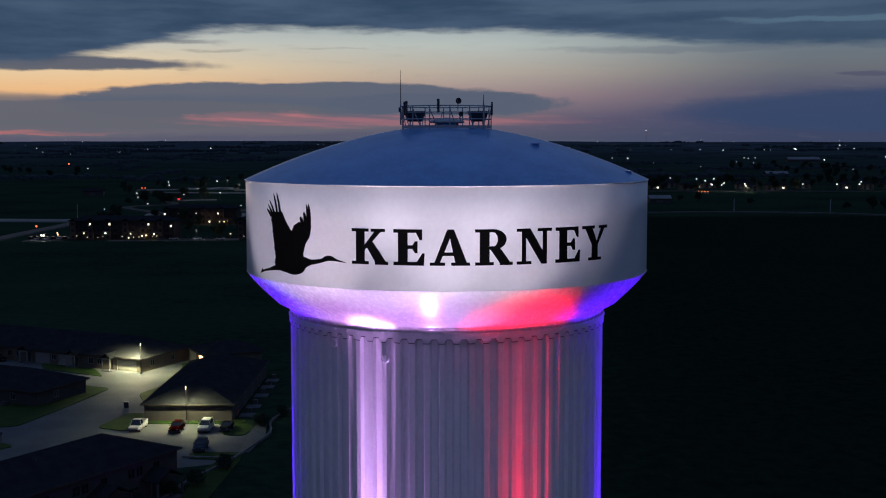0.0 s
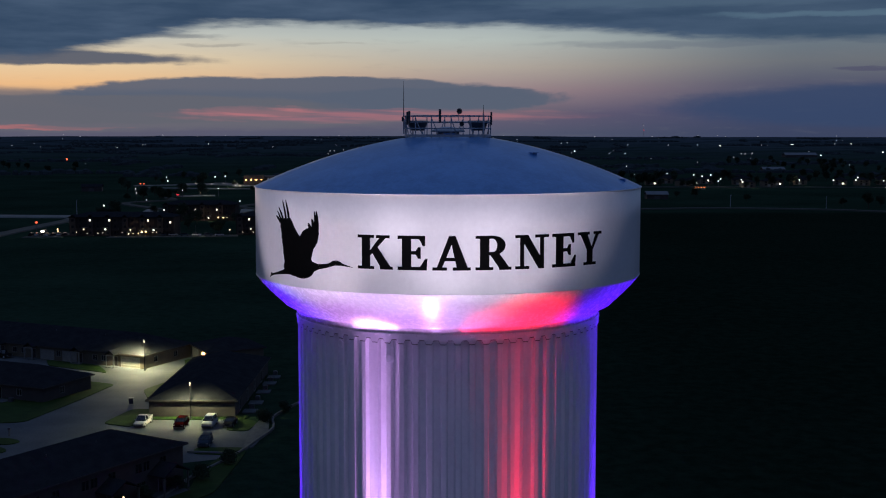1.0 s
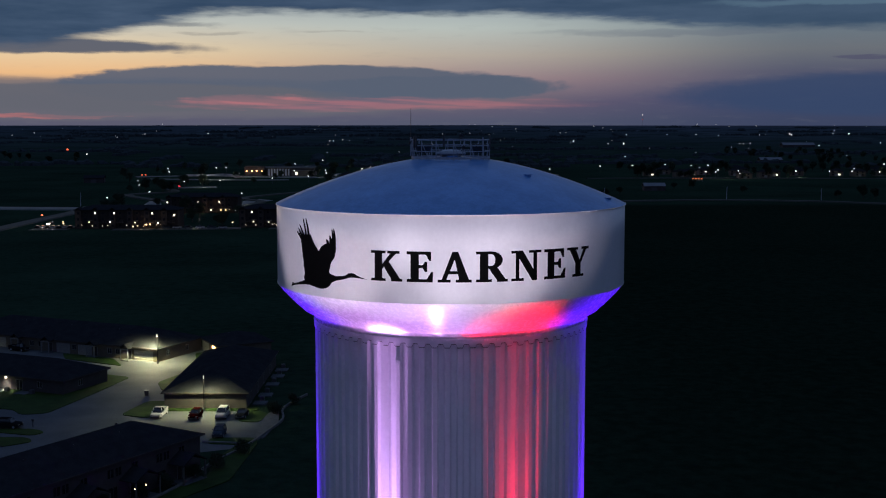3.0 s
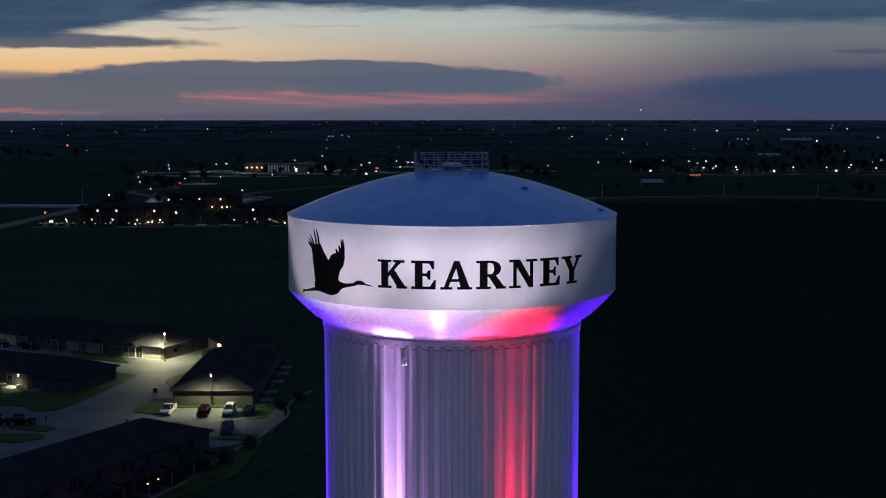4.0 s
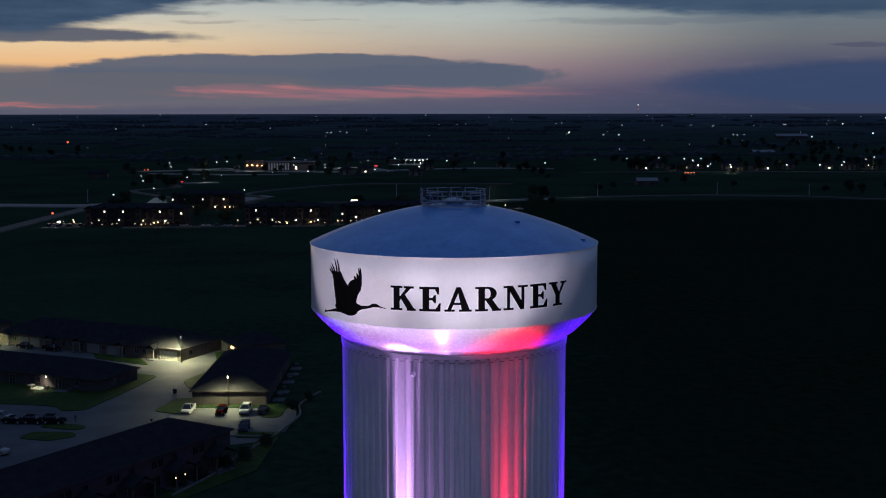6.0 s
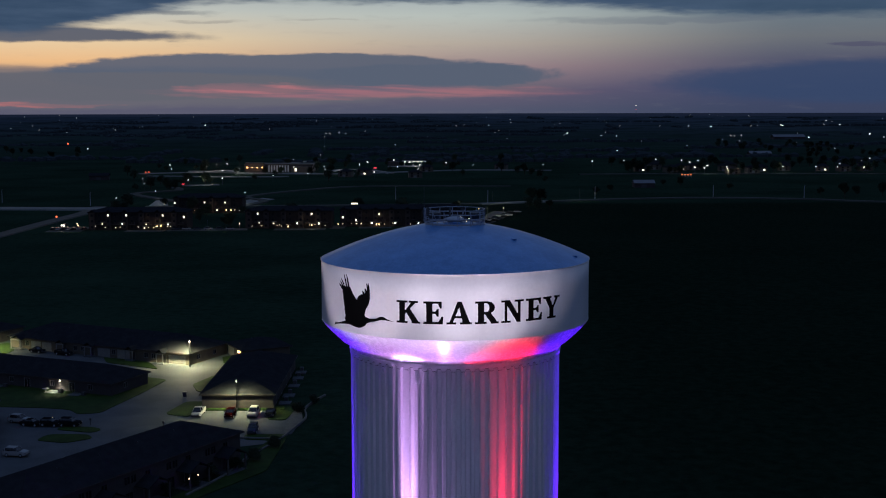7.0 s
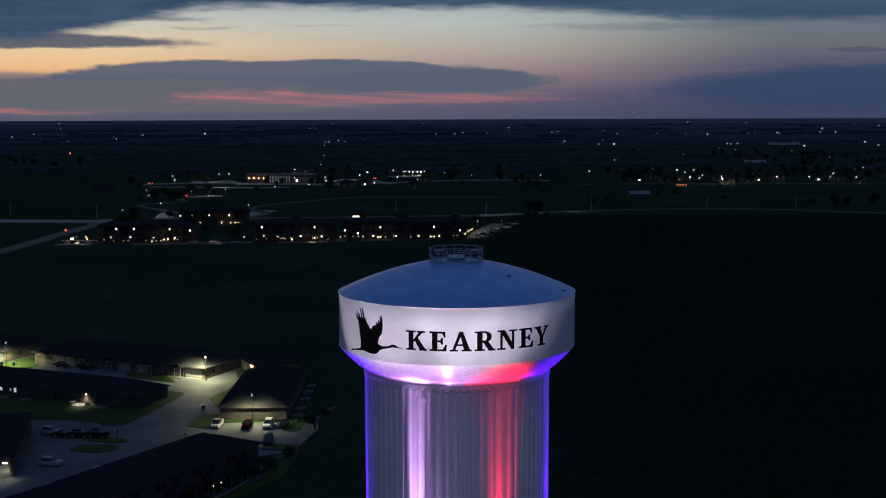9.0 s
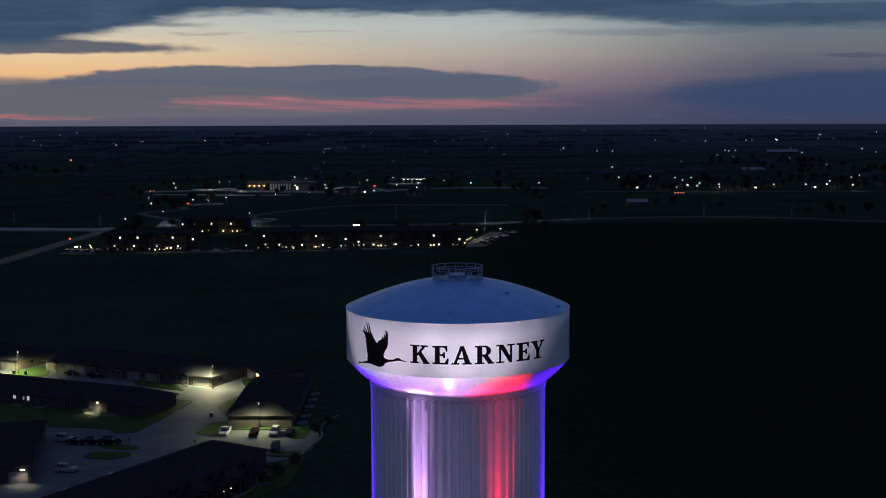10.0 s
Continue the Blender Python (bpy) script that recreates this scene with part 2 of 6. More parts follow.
WINDOW_GLOW = glowing("lit_window_glow", (0.90, 0.93, 1.0), 0.55)

WINDOW_GLOW_FAR = glowing("bright_window_glow", (1.0, 0.86, 0.66), 2.2)
WHITE_GLOW_FAR = glowing("white_street_glow", (1.0, 0.94, 0.82), 4.5)
SOFT_WARM = glowing("soft_warm_glow", (1.0, 0.80, 0.55), 2.0)
DIM_FAR = glowing("dim_far_glow", (0.95, 0.93, 0.92), 0.7)
FIN_GLOW = glowing("pale_fin_glow", (0.30, 0.32, 0.35), 0.10)
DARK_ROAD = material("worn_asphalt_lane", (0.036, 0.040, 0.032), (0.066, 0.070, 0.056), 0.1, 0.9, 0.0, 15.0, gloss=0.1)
# real pale concrete, plus lamplight painted into stretches of road and lots
PALE_ROAD = material("concrete_and_lamplit_road", (0.13, 0.135, 0.118), (0.20, 0.20, 0.175), 0.1, 0.85, 0.0, 15.0, gloss=0.15)
METAL_ROOF = material("pale_metal_roof", (0.095, 0.10, 0.105), (0.14, 0.145, 0.15), 0.2, 0.6)


def make_grass():
    """Open land: rough pasture near the tower, a patchwork of fields far out, paled by painted haze."""
    m = bpy.data.materials.new("grassland")
    m.use_nodes = True
    k = Nodes(m.node_tree)
    bsdf = m.node_tree.nodes["Principled BSDF"]
    at = k.node("ShaderNodeTexCoord").outputs["Object"]
    broad, grain = k.noise(at, 0.012, 5.0), k.noise(at, 0.35, 5.0, 0.7)
    f = k.math("MULTIPLY_ADD", grain, 0.5, k.math("MULTIPLY", broad, 0.5))
    near = k.mix(k.ramp01(f, 0.3, 0.7), (0.0080, 0.0185, 0.0115), (0.0255, 0.0480, 0.0290))
    # a darker, rougher field fills the land to the east, up to the meadow road
    sep = k.node("ShaderNodeSeparateXYZ", {0: at}).outputs
    east = k.math("MULTIPLY", k.ramp01(k.math("MULTIPLY_ADD", broad, 160.0, sep[0]), 60.0, 130.0), k.ramp01(sep[1], 735.0, 700.0))
    near = k.mix(k.math("MULTIPLY", east, 0.8), near, k.mix(k.ramp01(grain, 0.3, 0.7), (0.0045, 0.0090, 0.0058), (0.0100, 0.0190, 0.0112)))
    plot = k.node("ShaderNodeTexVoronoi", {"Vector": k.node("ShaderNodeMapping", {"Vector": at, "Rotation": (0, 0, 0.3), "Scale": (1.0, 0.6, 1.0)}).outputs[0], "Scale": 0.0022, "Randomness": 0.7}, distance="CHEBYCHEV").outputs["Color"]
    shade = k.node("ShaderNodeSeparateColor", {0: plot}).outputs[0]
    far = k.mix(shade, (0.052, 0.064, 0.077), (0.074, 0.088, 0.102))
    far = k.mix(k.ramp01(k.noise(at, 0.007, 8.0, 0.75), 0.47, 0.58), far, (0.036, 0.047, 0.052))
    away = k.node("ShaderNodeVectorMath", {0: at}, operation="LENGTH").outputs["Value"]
    # haze put into the base colour: land pales with distance
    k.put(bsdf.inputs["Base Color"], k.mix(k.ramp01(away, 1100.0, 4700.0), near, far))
    bsdf.inputs["Roughness"].default_value = 0.95
    bsdf.inputs["Specular IOR Level"].default_value = 0.0
    return m


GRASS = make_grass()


# ---- building helpers ----
def part(name, bm, mat, parent=None, label="", smooth=False):
    """One bmesh as one mesh object, under its thing."""
    me = bpy.data.meshes.new(name)
    if smooth:
        for f in bm.faces:
            f.smooth = True
    bm.to_mesh(me)
    bm.free()
    me.materials.append(mat)
    ob = new(name, me)
    if parent is not None:
        ob.parent = parent
    return tagged(ob, label)


def thing(name, m, label, category, group=""):
    """An empty at the thing's base that carries its parts."""
    ob = new(name)
    ob.empty_display_size = 0.3
    ob.matrix_basis = m
    return tagged(ob, label, category, group)


def box(bm, x0, x1, y0, y1, z0, z1, m=None):
    vs = [bm.verts.new((x, y, z)) for z in (z0, z1) for y in (y0, y1) for x in (x0, x1)]
    for a, b, c, d in ((0, 2, 3, 1), (4, 5, 7, 6), (0, 1, 5, 4), (1, 3, 7, 5), (3, 2, 6, 7), (2, 0, 4, 6)):
        bm.faces.new((vs[a], vs[b], vs[c], vs[d]))
    if m is not None:
        bmesh.ops.transform(bm, matrix=m, verts=vs)
    return vs


def boxed(x0, x1, y0, y1, z0, z1, bevel=0.0):
    bm = bmesh.new()
    box(bm, x0, x1, y0, y1, z0, z1)
    if bevel:
        bmesh.ops.bevel(bm, geom=bm.edges[:], offset=bevel, segments=2, affect="EDGES")
    return bm


def rod(bm, a, b, r, r2=None, sides=8):
    """A round bar from a to b."""
    a, b = Vector(a), Vector(b)
    r2 = r if r2 is None else r2
    z = (b - a).normalized()
    x = z.orthogonal().normalized()
    y = z.cross(x)
    rings = []
    for p, q in ((a, r), (b, r2)):
        rings.append([bm.verts.new(p + q * (math.cos(t) * x + math.sin(t) * y)) for t in (2 * math.pi * i / sides for i in range(sides))])
    for i in range(sides):
        j = (i + 1) % sides
        bm.faces.new((rings[0][i], rings[0][j], rings[1][j], rings[1][i]))
    bm.faces.new(rings[0][::-1]), bm.faces.new(rings[1])


def lathe(bm, profile, steps, closed=False):
    """Turns a profile of (radius, height) about z."""
    rings = [[bm.verts.new((r * math.sin(t), -r * math.cos(t), z)) for t in (2 * math.pi * i / steps for i in range(steps))] for r, z in profile]
    pairs = list(zip(rings, rings[1:])) + ([(rings[-1], rings[0])] if closed else [])
    for lo, hi in pairs:
        for i in range(steps):
            j = (i + 1) % steps
            bm.faces.new((lo[i], lo[j], hi[j], hi[i]))
    return rings


def ring_tube(bm, radius, z, r, steps=64, sides=6):
    lathe(bm, [(radius + r * math.cos(a), z + r * math.sin(a)) for a in (2 * math.pi * i / sides for i in range(sides))], steps, closed=True)


def smoothstep(a, b, x):
    t = min(1.0, max(0.0, (x - a) / (b - a)))
    return t * t * (3 - 2 * t)


def ground_z(x, y):
    """The lie of the land: level round the tower, a shallow valley, a long rise to the skyline."""
    r = math.hypot(x, y)
    return -6 * smoothstep(180, 560, r) + 39 * smoothstep(1500, 4900, r)


# ---- ground ----
def make_ground():
    bm = bmesh.new()
    steps, radii = 144, [0, 20, 40, 70, 100, 140, 180] + [180 + 38 * i for i in range(1, 11)] + [600 + 90 * i for i in range(1, 11)]
    radii += [1500 + 170 * i for i in range(1, 21)]
    rings = []
    for r in radii[1:]:
        ring = []
        for i in range(steps):
            t = 2 * math.pi * i / steps
            x, y = r * math.sin(t), r * math.cos(t)
            z = ground_z(x, y)
            if r > 2200:
                z += 7 * (noise.noise(Vector((x / 700, y / 700, 0.3)))) * smoothstep(2200, 3200, r)
            ring.append(bm.verts.new((x, y, z)))
        rings.append(ring)
    mid = bm.verts.new((0, 0, 0))
    for i in range(steps):
        bm.faces.new((mid, rings[0][(i + 1) % steps], rings[0][i]))
    for lo, hi in zip(rings, rings[1:]):
        for i in range(steps):
            j = (i + 1) % steps
            bm.faces.new((lo[i], lo[j], hi[j], hi[i]))
    bmesh.ops.recalc_face_normals(bm, faces=bm.faces[:])
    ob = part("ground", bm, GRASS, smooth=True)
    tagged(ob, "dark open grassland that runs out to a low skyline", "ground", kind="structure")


make_ground()


# ---- the water tower ----
TANK_R, COLUMN_R, FLUTES = 15.0, 11.62, 74
RIM_Z, BAND_Z, CONE_Z = 43.0, 36.2, 33.1


def roof_z(r):
    return RIM_Z + 3.98 * (1 - (r / (TANK_R + 0.05)) ** 1.75)


def around(angle, r, z):
    return (r * math.sin(radians(angle)), -r * math.cos(radians(angle)), z)


def fluted_ring(outer, depth, grow=0.0):
    """Plan of the trapezoid corrugation: angle and radius all round."""
    pitch = 2 * math.pi / FLUTES
    return [((i + f) * pitch, r + grow) for i in range(FLUTES) for f, r in ((0.0, outer - depth), (0.40, outer - depth), (0.53, outer), (0.87, outer))]


def plate_ring(plan, inner, z0, z1):
    bm = bmesh.new()
    n = len(plan)
    low, top = ([bm.verts.new((r * math.sin(t), -r * math.cos(t), z)) for t, r in plan] for z in (z0, z1))
    il, it = ([bm.verts.new((inner * math.sin(t), -inner * math.cos(t), z)) for t, r in plan] for z in (z0, z1))
    for i in range(n):
        j = (i + 1) % n
        bm.faces.new((low[i], low[j], top[j], top[i]))
        bm.faces.new((top[i], top[j], it[j], it[i]))
        bm.faces.new((il[i], il[j], low[j], low[i]))
    return bm


def make_tower():
    tower = thing("water_tower", pose(0, 0, 0), "tall white water tower with fluted column and blue roof, floodlit", "water tower")
    # fluted column
    bm = bmesh.new()
    outer, depth = COLUMN_R + 0.2, 0.24
    plan = fluted_ring(outer, depth)
    levels = [0.0, 8.7, 17.4, 26.1, CONE_Z - 0.1]
    rings = [[bm.verts.new((r * math.sin(t), -r * math.cos(t), z)) for t, r in plan] for z in levels]
    n = len(plan)
    for lo, hi in zip(rings, rings[1:]):
        for i in range(n):
            j = (i + 1) % n
            bm.faces.new((lo[i], lo[j], hi[j], hi[i]))
    part("column", bm, COLUMN_PAINT, tower, "white corrugated steel column")
    # skirt whose lower edge steps up and down over the flutes
    bm = bmesh.new()
    pitch = 2 * math.pi / FLUTES
    wave = [((i + f) * pitch, z) for i in range(FLUTES) for f, z in ((0.0, 32.64), (0.34, 32.64), (0.47, 32.36), (0.87, 32.36))]
    loops = []
    for rr, dz in ((outer + 0.035, 0.0), (outer + 0.085, 0.0), (outer + 0.085, None), (outer + 0.035, None)):
        loops.append([bm.verts.new((rr * math.sin(t), -rr * math.cos(t), CONE_Z - 0.1 if dz is None else z)) for t, z in wave])
    for a, b in zip(loops, loops[1:]):
        for i in range(len(wave)):
            j = (i + 1) % len(wave)
            bm.faces.new((a[i], a[j], b[j], b[i]))
    part("skirt", bm, COLUMN_PAINT, tower, "white steel skirt with a stepped lower edge")
    # tabs under the bowl, one over each flute
    for i in range(FLUTES):
        a0, a1 = (math.degrees((i + f) * pitch) for f in (0.48, 0.86))
        bm = bmesh.new()
        vs = [bm.verts.new(around(a, rr, z)) for z in (CONE_Z - 0.24, CONE_Z - 0.11) for a, rr in ((a0, outer + 0.09), (a1, outer + 0.09), (a1 - 0.4, outer + 0.14), (a0 + 0.4, outer + 0.14))]
        for q in ((0, 1, 2, 3), (7, 6, 5, 4), (0, 4, 5, 1), (1, 5, 6, 2), (2, 6, 7, 3), (3, 7, 4, 0)):
            bm.faces.new([vs[v] for v in q])
        bmesh.ops.recalc_face_normals(bm, faces=bm.faces[:])
        part("tab", bm, COLUMN_PAINT, tower)
    part("ring_girder", plate_ring([(t, outer + 0.07) for t, r in plan], COLUMN_R - 0.4, CONE_Z - 0.1, CONE_Z - 0.04), COLUMN_PAINT, tower, "flat steel ring under the bowl")
    # dark strip along the stepped edge
    bm = bmesh.new()
    loops = [[bm.verts.new(((outer + 0.06) * math.sin(t), -(outer + 0.06) * math.cos(t), z + dz)) for t, z in wave] for dz in (-0.06, 0.01)]
    for i in range(len(wave)):
        j = (i + 1) % len(wave)
        bm.faces.new((loops[0][i], loops[0][j], loops[1][j], loops[1][i]))
    part("dark_strip", bm, DARK_STEEL, tower, "dark strip along the stepped edge of the skirt")
    # bowl, wall, drip edge, roof
    bm = bmesh.new()
    foot = outer + 0.06
    lathe(bm, [(foot - 0.4, CONE_Z - 0.04), (foot, CONE_Z - 0.04), (foot + 0.02, CONE_Z + 0.28), (foot + 0.22, CONE_Z + 0.48), (12.85, 33.98), (13.75, 34.82), (14.48, 35.58), (14.86, 36.04), (TANK_R - 0.02, BAND_Z + 0.0), (TANK_R, BAND_Z + 0.06)], 192)
    part("bowl", bm, BOWL_PAINT, tower, "white conical underside of the tank", True)
    for z, r in ((CONE_Z + 0.28, foot + 0.024), (BAND_Z + 0.06, TANK_R + 0.004)):
        bm = bmesh.new()
        ring_tube(bm, r, z, 0.02, 192, 5)
        part("weld_bead", bm, WHITE_PAINT, tower, "", True)
    bm = bmesh.new()
    lathe(bm, [(TANK_R, BAND_Z + 0.06), (TANK_R, BAND_Z + 2.3), (TANK_R, BAND_Z + 4.6), (TANK_R, RIM_Z - 0.06), (TANK_R - 0.1, RIM_Z)], 192)
    part("tank_wall", bm, WHITE_PAINT, tower, "smooth white tank wall", True)
    bm = bmesh.new()
    lathe(bm, [(TANK_R + 0.004, RIM_Z - 0.06), (TANK_R + 0.07, RIM_Z - 0.06), (TANK_R + 0.08, RIM_Z - 0.02), (TANK_R - 0.05, RIM_Z + 0.03)], 192)
    part("drip_edge", bm, WHITE_PAINT, tower, "white drip edge of the roof", True)
    bm = bmesh.new()
    prof = [(TANK_R + 0.05, RIM_Z - 0.005)] + [((TANK_R + 0.05) * (1 - i / 25), roof_z((TANK_R + 0.05) * (1 - i / 25))) for i in range(1, 25)]
    bm.faces.new(lathe(bm, prof, 192)[-1])
    part("roof", bm, BLUE_PAINT, tower, "shallow blue domed roof", True)
    # the seam line on the column, hatch rings high up
    for z in (20.7, 26.3):
        part("weld_seam", plate_ring(fluted_ring(outer, depth, 0.0015), COLUMN_R - 0.4, z - 0.015, z + 0.015), COLUMN_PAINT, tower)
    for angle, z in ((-20.5, 31.2), (-41.0, 31.9)):
        bm = bmesh.new()
        m = Matrix.Translation(around(angle, outer + 0.05, z)) @ pose(0, 0, 0, 0, 0, angle) @ pose(0, 0, 0, 90)
        ring_tube(bm, 0.26, 0, 0.05, 20, 6)
        bmesh.ops.transform(bm, matrix=m, verts=bm.verts[:])
        part("hatch_ring", bm, COLUMN_PAINT, tower, "", True)
    return tower


tower = make_tower()


# ---- painted sign: serif capitals from stems, arms, bowls and serifs, in units of the letter height ----
def bar(x0, x1, y0, y1):
    return [(x0, y0), (x1, y0), (x1, y1), (x0, y1)]


def bowl_arc(cx, cy, rx, ry, ix, iy, n=10):
    """Right half of an oval ring, as short pieces."""
    out = []
    for i in range(n):
        a, b = (-math.pi / 2 + math.pi * (i + d) / n for d in (0, 1))
        out.append([(cx + ix * math.cos(a), cy + iy * math.sin(a)), (cx + rx * math.cos(a), cy + ry * math.sin(a)), (cx + rx * math.cos(b), cy + ry * math.sin(b)), (cx + ix * math.cos(b), cy + iy * math.sin(b))])
    return out


GLYPHS = {
    "K": [bar(0.13, 0.40, 0.06, 0.94), bar(0.0, 0.52, 0.91, 1.0), bar(0.0, 0.52, 0.0, 0.09), [(0.37, 0.36), (0.90, 0.94), (0.70, 0.94), (0.37, 0.52)], bar(0.58, 1.00, 0.91, 1.0), [(0.43, 0.52), (0.72, 0.06), (1.04, 0.06), (0.61, 0.68)], bar(0.70, 1.09, 0.0, 0.09)],
    "E": [bar(0.13, 0.41, 0.06, 0.94), bar(0.0, 0.82, 0.90, 1.0), bar(0.0, 0.87, 0.0, 0.10), [(0.64, 0.91), (0.75, 0.70), (0.82, 0.70), (0.82, 0.91)], [(0.66, 0.09), (0.87, 0.09), (0.89, 0.34), (0.82, 0.34)], bar(0.37, 0.64, 0.455, 0.56), [(0.54, 0.455), (0.61, 0.34), (0.69, 0.34), (0.69, 0.67), (0.61, 0.67), (0.54, 0.56)]],
    "A": [[(0.12, 0.06), (0.28, 0.06), (0.575, 0.76), (0.49, 1.0)], [(0.49, 1.0), (0.56, 0.78), (0.72, 0.06), (1.05, 0.06), (0.68, 1.0)], bar(0.34, 0.80, 0.27, 0.37), bar(0.0, 0.43, 0.0, 0.09), bar(0.60, 1.13, 0.0, 0.09)],
    "R": [bar(0.13, 0.41, 0.06, 0.94), bar(0.0, 0.53, 0.91, 1.0), bar(0.0, 0.53, 0.0, 0.09), bar(0.37, 0.53, 0.43, 0.53), *bowl_arc(0.52, 0.715, 0.38, 0.285, 0.12, 0.19), [(0.40, 0.48), (0.70, 0.06), (1.02, 0.06), (0.68, 0.52)], bar(0.70, 1.08, 0.0, 0.09)],
    "N": [bar(0.15, 0.28, 0.06, 0.94), bar(0.0, 0.36, 0.91, 1.0), bar(0.0, 0.44, 0.0, 0.09), [(0.14, 0.96), (0.74, 0.0), (0.92, 0.0), (0.92, 0.16), (0.40, 1.0), (0.20, 1.0)], bar(0.78, 0.92, 0.0, 0.94), bar(0.62, 1.08, 0.91, 1.0)],
    "Y": [[(0.11, 0.94), (0.39, 0.46), (0.66, 0.46), (0.42, 0.94)], [(0.54, 0.44), (0.66, 0.44), (0.97, 0.94), (0.79, 0.94)], bar(0.39, 0.66, 0.06, 0.48), bar(0.0, 0.52, 0.91, 1.0), bar(0.69, 1.08, 0.91, 1.0), bar(0.25, 0.81, 0.0, 0.09)],
}


def wrapped(polygons):
    """Flat shapes, in metres along the wall and up, laid as paint on the round tank wall."""
    bm = bmesh.new()
    for n, poly in enumerate(polygons):
        area = sum(a[0] * b[1] - b[0] * a[1] for a, b in zip(poly, poly[1:] + poly[:1]))
        poly = poly if area > 0 else poly[::-1]
        bm.faces.new([bm.verts.new((x, 0.010 + 0.0004 * (n % 7), z)) for x, z in poly])
    xs = [v.co.x for v in bm.verts]
    x = math.floor(min(xs) / 0.3) * 0.3
    while x < max(xs):
        bmesh.ops.bisect_plane(bm, geom=bm.verts[:] + bm.edges[:] + bm.faces[:], plane_co=(x, 0, 0), plane_no=(1, 0, 0))
        x += 0.3
    for v in bm.verts:
        t, r = v.co.x / TANK_R, TANK_R + v.co.y
        v.co = (r * math.sin(t), -r * math.cos(t), v.co.z)
    return bm


for letter, x0, x1 in (("K", -6.32, -3.77), ("E", -3.43, -1.39), ("A", -1.07, 1.50), ("R", 1.82, 4.31), ("N", 4.57, 7.11), ("E", 7.37, 9.43), ("Y", 9.57, 12.04)):
    shapes = GLYPHS[letter]
    wide = max(x for s in shapes for x, y in s)
    part("letter", wrapped([[(x0 + x / wide * (x1 - x0), 37.91 + 2.32 * y) for x, y in s] for s in shapes]), BLACK_PAINT, tower, "black painted serif capital letter")


def taper(points, widths):
    """A ribbon of changing width along a line, its pieces sharing their joints."""
    sides = []
    for i, (x, z) in enumerate(points):
        a, b = points[max(0, i - 1)], points[min(len(points) - 1, i + 1)]
        d = Vector((b[0] - a[0], b[1] - a[1])).normalized()
        w = widths[min(i, len(widths) - 1)]
        sides.append(((x + d.y * w, z - d.x * w), (x - d.y * w, z + d.x * w), w))
    out = []
    for (a0, a1, wa), (b0, b1, wb), tip in zip(sides, sides[1:], points[1:]):
        out.append([a0, b0, b1, a1] if wb > 0.001 else [a0, tip, a1])
    return out


def oval(cx, cz, rx, rz, n=28):
    return [(cx + rx * math.cos(2 * math.pi * i / n), cz + rz * math.sin(2 * math.pi * i / n)) for i in range(n)]


def curve(points, n=6):
    """Smooth line through the points."""
    out = []
    p = [points[0], *points, points[-1]]
    for a, b, c, d in zip(p, p[1:], p[2:], p[3:]):
        for i in range(n):
            t = i / n
            out.append(tuple(0.5 * (2 * b[k] + (c[k] - a[k]) * t + (2 * a[k] - 5 * b[k] + 4 * c[k] - d[k]) * t * t + (3 * b[k] - a[k] - 3 * c[k] + d[k]) * t ** 3) for k in (0, 1)))
    return out + [points[-1]]


def spread(keys, n=6):
    """Widths between the joints of a smooth line."""
    return [p + (q - p) * i / n for p, q in zip(keys, keys[1:]) for i in range(n)] + [keys[-1]]


def ragged(a, b, n, depth):
    """A feathered edge from a to b: small uneven teeth."""
    out = []
    for i in range(n):
        t = i / n
        out += [(a[0] + (b[0] - a[0]) * t, a[1] + (b[1] - a[1]) * t), (a[0] + (b[0] - a[0]) * (t + 0.7 / n) - depth * (0.5 + 0.5 * math.sin(i * 2.3)), a[1] + (b[1] - a[1]) * (t + 0.7 / n))]
    return out


emblem = [oval(-11.75, 37.62, 1.75, 0.66), oval(-11.35, 37.50, 1.25, 0.62)]
emblem += taper(curve([(-11.2, 37.72), (-10.4, 37.78), (-9.6, 37.84), (-8.74, 37.98), (-8.27, 38.16), (-7.86, 38.17), (-7.48, 38.08), (-6.68, 37.94)]), spread([0.60, 0.44, 0.18, 0.13, 0.18, 0.17, 0.08, 0.0]))
emblem += taper(curve([(-12.6, 37.38), (-13.4, 37.20), (-14.38, 37.0), (-15.07, 36.87), (-15.6, 36.70)]), spread([0.34, 0.17, 0.09, 0.07, 0.06]))
emblem += [[(-15.72, 36.58), (-15.15, 36.84), (-15.28, 36.99), (-15.48, 36.96)]]
